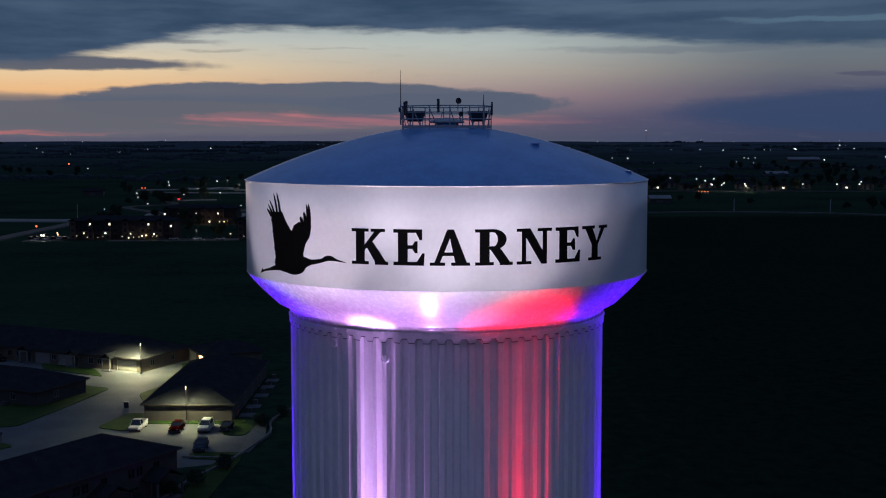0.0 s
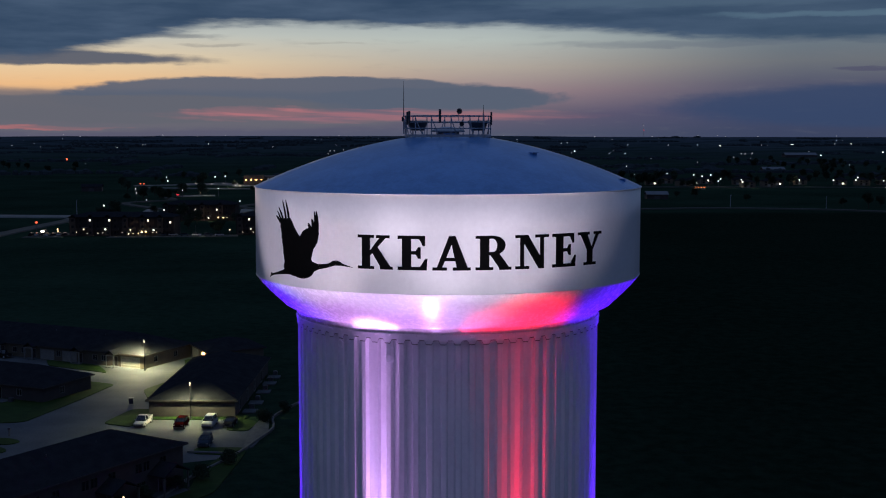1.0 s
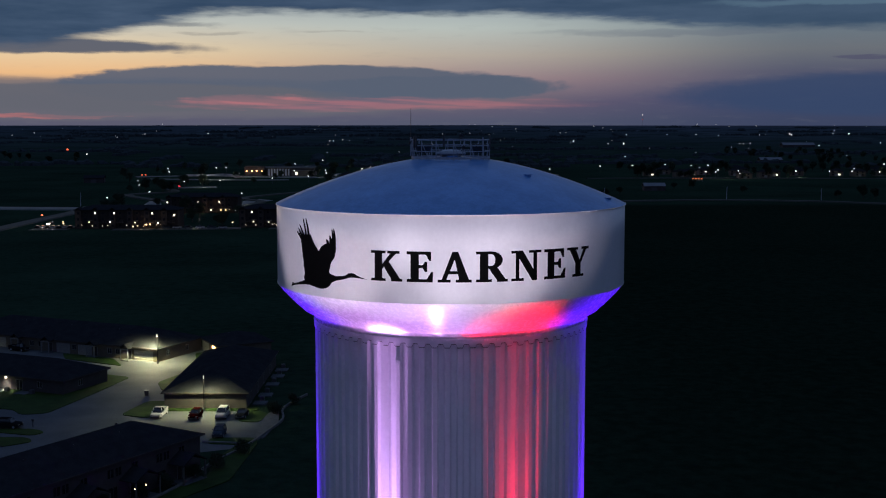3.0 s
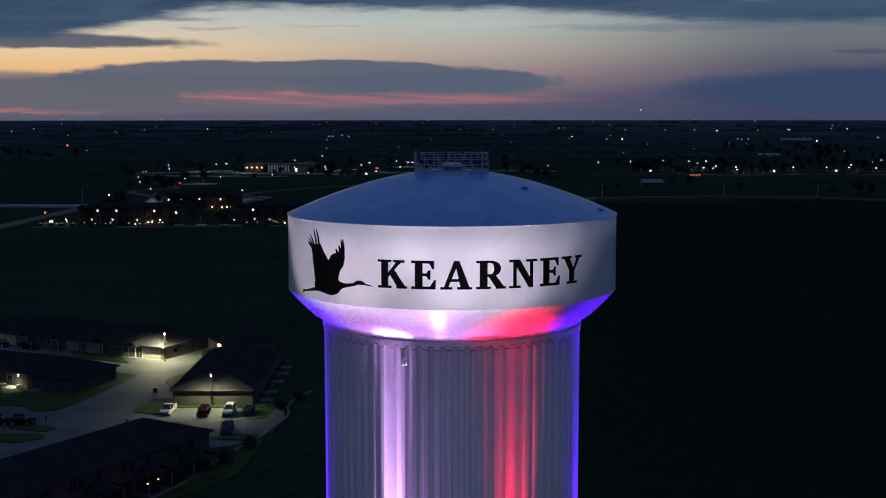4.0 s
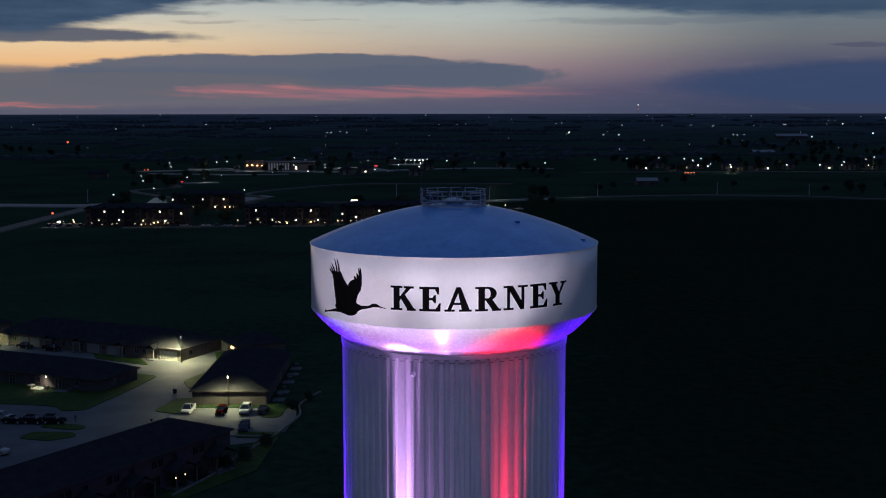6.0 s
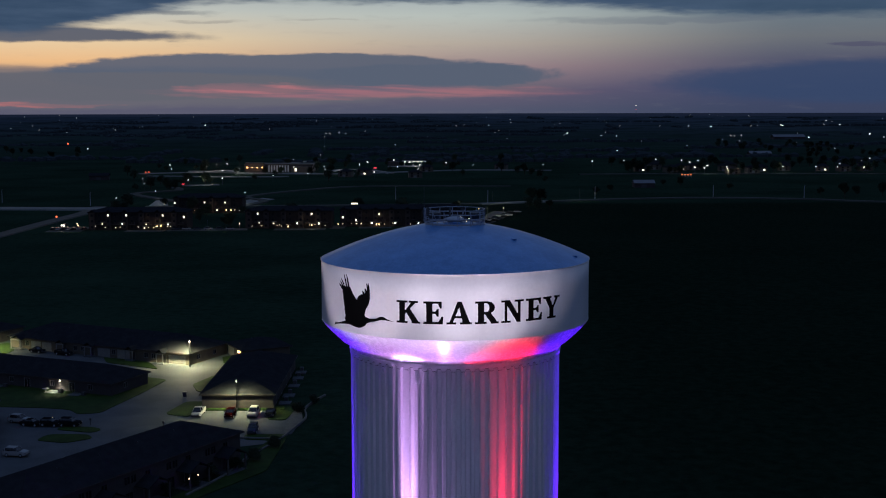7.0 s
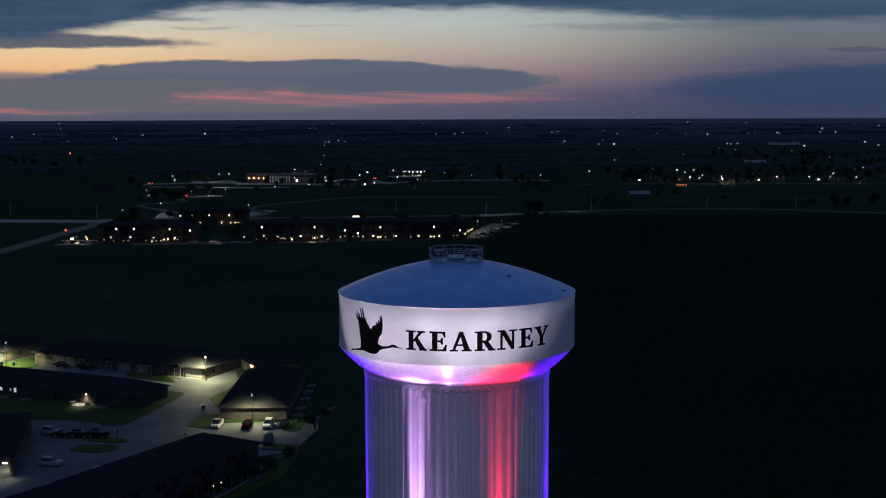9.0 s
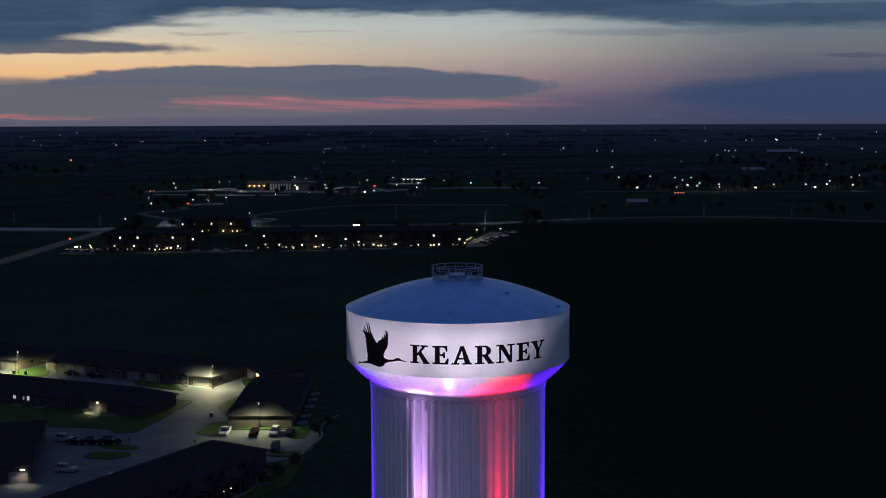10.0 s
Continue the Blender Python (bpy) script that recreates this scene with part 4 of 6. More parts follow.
make_house((-60.3 - c * row_len, 144.0 - s * row_len), ROW_ANGLE, row_len, 15.5, 2.7, 2.9, "long low beige row house with garages and dark hip roof", row_front,
           right=[(3.0, 4.2, 0.9, 2.1, "window"), (9.5, 10.7, 0.9, 2.1, "window")], porches=((3.6, 3.6), (17.7, 2.4), (26.4, 2.4), (38.9, 2.4), (47.9, 2.2)), vents=3)
# its neighbour further along, also lit at the corner
make_house((-118.0 - c * 26, 167.0 - s * 26), ROW_ANGLE, 26.0, 15.5, 2.7, 2.9, "low beige house with a floodlit garage corner", [(20.2, 25.2, 0.0, 2.2, "garage"), (6.0, 7.2, 0.9, 2.1, "window")], right=[(5.0, 6.2, 0.9, 2.1, "window")])
# middle house: long, dark, a few lit windows in its back wall
MID_ANGLE = -23.0
c, s = math.cos(radians(MID_ANGLE)), math.sin(radians(MID_ANGLE))
mid_len = 56.0
make_house((-70.3 - c * mid_len, 113.4 - s * mid_len), MID_ANGLE, mid_len, 12.6, 2.6, 2.5, "long low dark-roofed house with patio doors and two lit windows",
           [(3.0, 4.6, 0.0, 2.1, "window"), (7.0, 8.2, 0.9, 2.1, "window"), (12.0, 13.2, 0.9, 2.1, "window"), (17.5, 18.4, 1.0, 2.0, "lit"), (20.5, 21.0, 1.0, 1.9, "lit"), (21.7, 22.6, 0.9, 2.1, "lit"), (24.4, 25.2, 0.9, 2.1, "window"),
            (29.0, 30.2, 0.9, 2.1, "window"), (33.0, 34.6, 0.0, 2.1, "window"), (40.0, 41.2, 0.9, 2.1, "window"), (45.0, 46.6, 0.0, 2.1, "window"), (50.0, 51.2, 0.9, 2.1, "window")],
           right=[(4.0, 5.2, 0.9, 2.1, "window")], walls=BROWN_WALL, vents=3)
# house behind the parking row
make_house((-49.3, 102.8), 0, 14.3, 38.0, 2.8, 2.7, "beige house with dark hip roof behind the parking row", [],
           right=[(4.0, 5.6, 0.0, 2.1, "window"), (12.0, 13.6, 0.0, 2.1, "window"), (20.0, 21.6, 0.0, 2.1, "window"), (28.0, 29.6, 0.0, 2.1, "window")], left=[(24.5, 27.1, 0.0, 2.2, "garage"), (8.0, 10.6, 0.0, 2.2, "garage")], walls=BROWN_WALL)
# the next house back, its garage wall lit
make_house((-53.6, 158.1), -62, 11.0, 12.0, 2.6, 1.8, "beige house with a lit garage wall and orange wall lamp", [(0.5, 4.9, 0.0, 2.2, "garage"), (6.4, 7.4, 0.0, 2.1, "door")])
# two-storey row in the foreground; its long face looks down the slope
TALL_ANGLE = 59.3
c, s = math.cos(radians(TALL_ANGLE)), math.sin(radians(TALL_ANGLE))
tall_len = 46.0
tall_front = row_openings(tall_len, 9.0, [(1.2, 2.4, 3.4, 4.7, "window"), (2.6, 3.8, 3.4, 4.7, "window"), (5.6, 6.8, 3.4, 4.7, "window"), (1.4, 3.0, 0.3, 2.2, "window"), (5.2, 6.2, 0.0, 2.1, "door")])
tall = make_house((-35.4 - c * tall_len, 64.4 - s * tall_len), TALL_ANGLE, tall_len, 13.4, 5.4, 2.5, "dark two-storey row house with porches and a hip roof", tall_front,
                  right=[(3.0, 4.2, 3.4, 4.7, "window"), (8.0, 9.2, 3.4, 4.7, "window"), (3.0, 4.2, 0.9, 2.2, "window")], walls=BROWN_WALL, vents=4, trim=BROWN_WALL)
for px in (5.7, 14.7, 23.7, 32.7, 41.7):
    part("porch_roof", gable_roof(px - 2.4, px + 2.4, -3.0, 0.8, 2.75, 1.3), SHINGLE, tall)
    for dx in (-2.2, 2.2):
        part("porch_post", boxed(px + dx - 0.1, px + dx + 0.1, -2.9, -2.7, 0, 2.75), STONE, tall)
    part("porch_slab", boxed(px - 2.4, px + 2.4, -3.0, -0.002, 0, 0.16), CONCRETE, tall)
# house at the lower court, with a lit garage
LOW_ANGLE = 13.0
make_house((-104.5, 56.4), LOW_ANGLE, 25.5, 34.0, 3.6, 3.0, "dark two-tone house with a lit garage door", [(21.6, 25.0, 0.0, 2.3, "garage"), (10.0, 11.4, 0.9, 2.2, "window")],
           right=[(8.0, 9.2, 0.9, 2.2, "window"), (20.0, 21.2, 0.9, 2.2, "window"), (29.0, 30.2, 0.9, 2.2, "window")], walls=BROWN_WALL)


# ---- lamps of the court ----
def wall_lamp(x, y, z, glow, power, colour, label, size=0.16, out=(0.0, -1.0), wide=0.0):
    """A globe, or a flat bar where wide is given, that throws its light down and outwards."""
    ob = thing("wall_lamp", pose(x, y, z), label, "wall lamp")
    bm = bmesh.new()
    if wide:
        box(bm, -wide, wide, -0.12, 0.1, -0.07, 0.07)
        bmesh.ops.bevel(bm, geom=bm.edges[:], offset=0.03, segments=2, affect="EDGES")
    else:
        bmesh.ops.create_uvsphere(bm, u_segments=12, v_segments=8, radius=size)
    part("globe", bm, glow, ob, "", True)
    part("back_plate", boxed(-0.1, 0.1, size * 0.8, size * 0.8 + 0.08, -0.12, 0.16), DARK_STEEL, ob)
    if power:
        lamp = new("wall_lamp_light", bpy.data.lights.new("wall_lamp_light", "SPOT"))
        lamp.data.energy, lamp.data.color, lamp.data.shadow_soft_size = power, colour, 0.05
        lamp.data.spot_size, lamp.data.spot_blend = radians(125), 0.9
        eye = Vector((x + out[0] * (size + 0.12), y + out[1] * (size + 0.12), z - 0.05))
        lamp.matrix_world = look(eye, eye + Vector((out[0] * 0.35, out[1] * 0.35, -1)))


def court_lamp(x, y, high, power, cone, throws=()):
    """Post-top lamp whose glowing head lights the paving; throws are added beams along the drive and onto a roof
    (offset x, y, share, beam).
    """
    ob = thing("street_lamp", pose(x, y, 0.03), "slim dark lamp post with a glowing white head", "street lamp", "lamp posts of the court")
    bm = bmesh.new()
    rod(bm, (0, 0, 0), (0, 0, high - 0.55), 0.07, 0.05, 10)
    part("pole", bm, BLACK_PAINT, ob)
    bm = bmesh.new()
    rod(bm, (0, 0, 0), (0, 0, 0.5), 0.2, 0.2, 12)
    part("footing", bm, CONCRETE, ob)
    bm = bmesh.new()
    rod(bm, (0, 0, high - 0.55), (0, 0, high), 0.045, 0.05, 12)
    head = part("lamp_head", bm, COURT_GLOW, ob, "glowing white lamp head")
    bm = bmesh.new()
    rod(bm, (0, 0, high), (0, 0, high + 0.03), 0.065, 0.04, 12)
    part("cap", bm, DARK_STEEL, head)
    eye = Vector((x, y - 0.7, high - 0.05))
    for dx, dy, share, beam, edge in ((0.0, 0.0, 1.0, cone, 0.8), *((*t, 1.0) for t in throws)):
        lamp = new("lamp_light", bpy.data.lights.new("lamp_light", "SPOT"))
        lamp.data.energy, lamp.data.color, lamp.data.shadow_soft_size = power * share, LAMP_COLOUR, 0.10
        lamp.data.spot_size, lamp.data.spot_blend = radians(beam), edge
        lamp.matrix_world = look(eye, (eye.x + dx, eye.y + dy, 0))


court_lamp(-59.8, 142.6, 6.2, COURT_W * 1.15, 170, ((1.0, -14.0, 0.85, 52), (-14.0, -7.0, 0.4, 48), (-4.0, 6.0, 2.2, 70)))
court_lamp(-42.1, 101.2, 6.2, COURT_W * 0.62, 165, ((-9.0, -6.0, 0.5, 60), (5.0, -7.0, 0.3, 60)))
court_lamp(-116.4, 163.5, 6.1, COURT_W * 1.8, 160)
wall_lamp(-49.5, 149.9, 2.2, HOT_ORANGE, 260, (1.0, 0.6, 0.3), "orange-glowing wall lamp at the eave", 0.42, (-0.88, -0.47))
wall_lamp(-82.5, 118.4, 2.3, WHITE_GLOW, 1500, (1.0, 0.92, 0.75), "bright white patio wall lamp", 0.17, (-0.39, -0.92))
wall_lamp(-80.9, 61.55, 2.75, WHITE_GLOW, 650, (1.0, 0.86, 0.62), "bright bar lamp over a garage door", 0.12, (0.22, -0.97), 0.45)
wall_lamp(-39.9, 51.0, 2.2, WARM_GLOW, 0, (1, 1, 1), "small warm porch lamp", 0.10)
wall_lamp(-40.9, 49.0, 2.2, WARM_GLOW, 0, (1, 1, 1), "small warm porch lamp", 0.10)
wall_lamp(-75.3, 90.2, 1.4, WARM_GLOW, 0, (1, 1, 1), "small bright marker lamp by a parked car", 0.10)


# ---- cars ----
def car_paint(name, colour, rough=0.5):
    d = tuple(0.85 * c for c in colour)
    return material(name, d, colour, 0.8, rough, 0.0, 6.0, gloss=0.0)


def make_car(x, y, angle, paint, label, length=4.8, wide=1.9, high=1.75, style="suv"):
    car = thing("car", pose(x, y, 0.03, 0, 0, angle), label, "car", "parked cars")
    length, wide, high = length * 0.9, wide * 0.9, high * 0.93
    half, w = length / 2, wide / 2

    def loft(sections):
        """Sections along y: (y, half width low, half width high, z low, z high)."""
        bm = bmesh.new()
        rings = []
        for yy, wl, wh, zl, zh in sections:
            rings.append([bm.verts.new(p) for p in ((-wl, yy, zl), (-wl * 1.02, yy, (zl + zh) / 2), (-wh, yy, zh), (wh, yy, zh), (wl * 1.02, yy, (zl + zh) / 2), (wl, yy, zl))])
        for a, b in zip(rings, rings[1:]):
            for i in range(6):
                j = (i + 1) % 6
                bm.faces.new((a[i], a[j], b[j], b[i]))
        bm.faces.new(rings[0]), bm.faces.new(rings[-1][::-1])
        bmesh.ops.recalc_face_normals(bm, faces=bm.faces[:])
        bmesh.ops.bevel(bm, geom=[e for e in bm.edges if e.calc_face_angle(0) > 0.5], offset=0.05, segments=2, affect="EDGES")
        return bm

    belt = 1.05 if style == "suv" else 0.92
    body = part("body", loft([(-half, w * 0.86, w * 0.80, 0.42, belt - 0.22), (-half + 0.25, w, w * 0.92, 0.30, belt - 0.08), (-half + 1.2, w, w * 0.95, 0.26, belt), (half - 0.6, w, w * 0.95, 0.26, belt + 0.02), (half - 0.05, w * 0.92, w * 0.88, 0.36, belt - 0.05)]), paint, car)
    back = {"suv": half - 0.25, "sedan": half - 0.9, "pickup": 0.55}[style]
    cabin = part("cabin", loft([(-half + 1.15, w * 0.90, w * 0.86, belt - 0.06, belt + 0.02), (-half + 1.85, w * 0.90, w * 0.72, belt - 0.06, high - 0.05), (0.0, w * 0.90, w * 0.74, belt - 0.06, high), (back - 0.45, w * 0.90, w * 0.72, belt - 0.06, high - 0.04), (back, w * 0.88, w * 0.80, belt - 0.06, belt + 0.10)]), GLASS_DARK, car, "dark glazed cabin")
    part("roof_panel", boxed(-w * 0.74, w * 0.74, -half + 1.9, back - 0.42, high - 0.05, high + 0.03, 0.03), paint, car)
    for yy in (-half + 1.5, -0.1, back - 0.3):
        for side in (-1, 1):
            bm = bmesh.new()
            rod(bm, (side * w * 0.91, yy, belt - 0.02), (side * w * 0.75, yy + 0.1, high - 0.02), 0.05, sides=6)
            part("pillar", bm, paint, car)
    if style == "pickup":
        part("bed_floor", boxed(-w * 0.8, w * 0.8, 0.6, half - 0.12, belt + 0.02, belt + 0.04), DARK_STEEL, car)
        for side in (-1, 1):
            part("bed_side", boxed(min(side * w * 0.82, side * w * 0.97), max(side * w * 0.82, side * w * 0.97), 0.6, half - 0.05, belt - 0.05, belt + 0.25, 0.02), paint, car)
        part("tailgate", boxed(-w * 0.9, w * 0.9, half - 0.14, half - 0.05, belt - 0.05, belt + 0.25, 0.02), paint, car)
    for side in (-1, 1):
        part("headlight", boxed(side * w * 0.72 - 0.17, side * w * 0.72 + 0.17, -half - 0.02, -half + 0.12, belt - 0.36, belt - 0.22, 0.02), WHITE_TRIM, car)
        part("tail_light", boxed(side * w * 0.78 - 0.1, side * w * 0.78 + 0.1, half - 0.1, half + 0.01, belt - 0.32, belt - 0.05, 0.02), TAIL_RED, car)
        part("mirror", boxed(side * (w + 0.1) - 0.1, side * (w + 0.1) + 0.1, -half + 1.55, -half + 1.68, belt, belt + 0.16, 0.03), paint, car)
        for yy in (-half + 0.9, half - 0.95):
            bm = bmesh.new()
            rod(bm, (side * (w - 0.21), yy, 0.34), (side * (w + 0.02), yy, 0.34), 0.34, 0.34, 20)
            bmesh.ops.bevel(bm, geom=[e for e in bm.edges if e.calc_face_angle(0) > 1.2], offset=0.05, segments=2, affect="EDGES")
            wheel = part("wheel", bm, RUBBER, car, "", False)
            bm = bmesh.new()
            rod(bm, (side * (w - 0.05), yy, 0.34), (side * (w + 0.035), yy, 0.34), 0.21, 0.19, 12)
            part("rim", bm, STEEL, wheel)
    part("front_bumper", boxed(-w * 0.9, w * 0.9, -half - 0.06, -half + 0.1, 0.32, 0.52, 0.03), DARK_STEEL, car)
    part("rear_bumper", boxed(-w * 0.9, w * 0.9, half - 0.1, half + 0.06, 0.34, 0.56, 0.03), DARK_STEEL, car)
    part("plate", boxed(-0.25, 0.25, half + 0.06, half + 0.075, 0.4, 0.54), WHITE_TRIM, car)
    return car


TAIL_RED = material("tail_light_red", (0.20, 0.01, 0.01), (0.30, 0.015, 0.015), 2.0, 0.2)
CAR_WHITE, CAR_RED = car_paint("white_car_paint", (0.33, 0.33, 0.32)), car_paint("red_car_paint", (0.022, 0.0014, 0.0014))
CAR_DARK, CAR_BLUE = car_paint("charcoal_car_paint", (0.013, 0.014, 0.016)), car_paint("slate_blue_car_paint", (0.045, 0.058, 0.075))
make_car(-49.0, 97.6, -4, CAR_WHITE, "white pickup truck parked at the lawn", 5.6, 1.95, 1.8, "pickup")
make_car(-42.5, 96.0, -3, CAR_RED, "dark red sport utility car in the lit parking row", 4.6, 1.88, 1.7)
make_car(-38.1, 96.9, -2, CAR_WHITE, "large white sport utility car in the lit parking row", 5.2, 2.0, 1.85)
make_car(-34.8, 96.9, -3, CAR_DARK, "charcoal sedan at the end of the parking row", 4.7, 1.82, 1.45, "sedan")
make_car(-36.4, 84.6, 0, CAR_BLUE, "slate blue sport utility car in the shade", 4.8, 1.9, 1.75)
make_car(-75.1, 69.4, 80, CAR_WHITE, "white sport utility car in the lower court", 4.9, 1.9, 1.75)
make_car(-82.2, 92.2, 75, CAR_WHITE, "white sport utility car behind the dark ones", 4.8, 1.9, 1.75)
make_car(-79.2, 89.8, 78, CAR_DARK, "dark sedan beside the planted island", 4.7, 1.82, 1.45, "sedan")
make_car(-75.5, 89.5, 80, CAR_DARK, "dark sport utility car beside the planted island", 4.7, 1.85, 1.65)
make_car(-71.8, 89.4, 82, CAR_DARK, "dark van at the planted island", 4.9, 1.95, 1.8)
make_car(-63.8, 62.5, 60, CAR_WHITE, "white car parked close behind the two-storey row", 4.8, 1.9, 1.6)
make_car(-69.3, 52.6, 60, CAR_WHITE, "white car at the far end behind the two-storey row", 4.8, 1.9, 1.6)
make_car(-65.6, 60.2, 60, CAR_DARK, "dark car parked close behind the two-storey row", 4.7, 1.85, 1.5, "sedan")
make_car(-101.0, 160.2, 65, CAR_DARK, "dark car on the drive of the long row", 4.7, 1.85, 1.5, "sedan")
make_car(-93.5, 157.0, 65, CAR_DARK, "dark pickup on the drive of the long row", 5.4, 1.95, 1.75, "pickup")


# ---- small things of the court ----
def wheeled_bin(x, y, angle):
    ob = thing("rubbish_bin", pose(x, y, 0.03, 0, 0, angle), "dark wheeled rubbish bin on the drive", "rubbish bin", "bins")
    bm = bmesh.new()
    vs = box(bm, -0.4, 0.4, -0.45, 0.45, 0.12, 1.05)
    for v in vs[:4]:
        v.co.x *= 0.8
        v.co.y *= 0.75
    part("body", bm, NAVY_PLASTIC, ob)
    part("lid", boxed(-0.43, 0.43, -0.5, 0.48, 1.05, 1.13, 0.02), NAVY_PLASTIC, ob)
    for dx in (-0.33, 0.33):
        bm = bmesh.new()
        rod(bm, (dx - 0.04, 0.36, 0.13), (dx + 0.04, 0.36, 0.13), 0.13, 0.13, 12)
        part("wheel", bm, RUBBER, ob)


for x, y, a in ((-54.8, 112.6, 10), (-117.0, 162.0, 0), (-113.6, 161.2, 8)):
    wheeled_bin(x, y, a)


def cluster_box(x, y):
    """Mail or meter post."""
    ob = thing("meter_post", pose(x, y, 0.0), "short dark service post on the paving", "post", "service posts")
    part("post", boxed(-0.06, 0.06, -0.06, 0.06, 0, 1.0), DARK_STEEL, ob)
    part("box", boxed(-0.2, 0.2, -0.15, 0.15, 1.0, 1.4, 0.03), DARK_STEEL, ob)


for x, y in ((-53.6, 87.5), (-68.0, 90.0)):
    cluster_box(x, y)


def patio(x, y, angle, lit=False):
    ob = thing("patio", pose(x, y, 0.0, 0, 0, angle), "small pale concrete patio slab with a unit beside it", "patio", "patios")
    # the slab below the wall lamp is painted paler to look lit
    part("slab", boxed(-1.4, 1.4, -1.2, 1.2, 0, 0.2, 0.02), PALE_PAINT if lit else CONCRETE, ob)
    unit = part("cooling_unit", boxed(1.7, 2.5, -0.4, 0.4, 0, 0.85, 0.04), DARK_STEEL, ob, "dark grey boxed cooling unit")
    bm = bmesh.new()
    rod(bm, (2.1, 0, 0.85), (2.1, 0, 0.9), 0.32, 0.32, 14)
    part("fan_guard", bm, DARK_STEEL, unit)


for y in (107.0, 113.5, 122.5, 130.0, 136.0):
    patio(-33.2, y, 90)
for d in (20.3, 27.0, 42.0, 48.0):
    patio(-70.3 - math.cos(radians(-23)) * (56 - d) - 0.5, 113.4 - math.sin(radians(-23)) * (56 - d) - 1.6, -23, d == 42.0)


def patio_table(x, y):
    ob = thing("patio_table", pose(x, y, 0.15), "round white patio table under a wall lamp", "table")
    bm = bmesh.new()
    rod(bm, (0, 0, 0.68), (0, 0, 0.74), 0.75, 0.75, 24)
    part("tabletop", bm, WHITE_TRIM, ob)
    bm = bmesh.new()
    rod(bm, (0, 0, 0), (0, 0, 0.68), 0.05, 0.05, 8)
    part("stem", bm, STEEL, ob)


patio_table(-85.2, 117.3)


# ---- the far side of the valley: roads, apartments, school, town, lamps, trees ----
def road(name, points, width, mat, label, lift=0.8):
    """A strip that follows the lie of the land."""
    line = curve(points, 5)
    bm = bmesh.new()
    rows = []
    for i, (x, y) in enumerate(line):
        a, b = line[max(0, i - 1)], line[min(len(line) - 1, i + 1)]
        d = Vector((b[0] - a[0], b[1] - a[1])).normalized()
        nx, ny = -d.y * width / 2, d.x * width / 2
        rows.append([bm.verts.new((x + s * nx, y + s * ny, ground_z(x, y) + z)) for s, z in ((-1.15, -0.6), (-1, lift), (1, lift), (1.15, -0.6))])
    for a, b in zip(rows, rows[1:]):
        for i in range(3):
            bm.faces.new((a[i], a[i + 1], b[i + 1], b[i]))
    bmesh.ops.recalc_face_normals(bm, faces=bm.faces[:])
    tagged(part(name, bm, mat), label, "road", kind="structure")


road("road", [(-700, 713), (-600, 704), (-500, 695), (-400, 686), (-300, 677), (-224, 670)], 17, PALE_ROAD, "pale concrete road across the valley")
# lamplight on this stretch is put into its paler colour
road("road", [(27, 707), (50, 717), (78, 730)], 8, PALE_ROAD, "stretch of the meadow road painted paler as lamplit")
road("road", [(-200, 688), (-100, 692), (27, 707)], 8, DARK_ROAD, "worn dark road behind the apartments")
road("road", [(78, 730), (140, 752), (203, 760), (266, 744), (316, 716), (470, 680)], 8, DARK_ROAD, "worn dark road along the meadow")
road("road", [(-238, 380), (-233, 479), (-231, 568), (-228, 641), (-232, 690)], 9, ASPHALT, "grey side road past the apartments", 0.6)
road("road", [(-135, 692), (-127, 740), (-146, 785), (-108, 862), (-60, 905), (60, 900)], 6, DARK_ROAD, "worn winding lane towards the school")
road("road", [(-228, 900), (-215, 860), (-240, 820), (-210, 765), (-175, 720)], 7, DARK_ROAD, "worn curved lane between lamps")
# street brightened by a paler colour in place of lamplight
road("road", [(-310, 1120), (-240, 1150), (-180, 1120), (-90, 1115), (20, 1180), (120, 1170)], 8, PALE_ROAD, "street along the school front painted paler as lamplit")
road("road", [(140, 1090), (220, 1098), (330, 1095), (470, 1090), (620, 1110)], 7, DARK_ROAD, "dark street at the edge of town")
road("road", [(-268, 1170), (-246, 1167), (-234, 1186), (-220, 1165), (-202, 1102)], 7, PALE_ROAD, "pale curved drive before the school")
road("road", [(-290, 1076), (-212, 1061), (-167, 1058), (-150, 1064)], 6, PALE_ROAD, "pale street below the school")
# flat pale strip that stands in for the lit arcs of a canopy
road("road", [(-193, 1356), (-173, 1400), (-160, 1464)], 9, PALE_ROAD, "pale strip behind the school in place of a lit canopy")
road("road", [(-118, 1130), (-110, 1192), (-86, 1202), (-60, 1150), (-50, 1110)], 6, PALE_ROAD, "pale looped drive by the filling station")
road("road", [(-222, 919), (-208, 928), (-194, 932)], 5, PALE_ROAD, "short pale lane by the red sign")
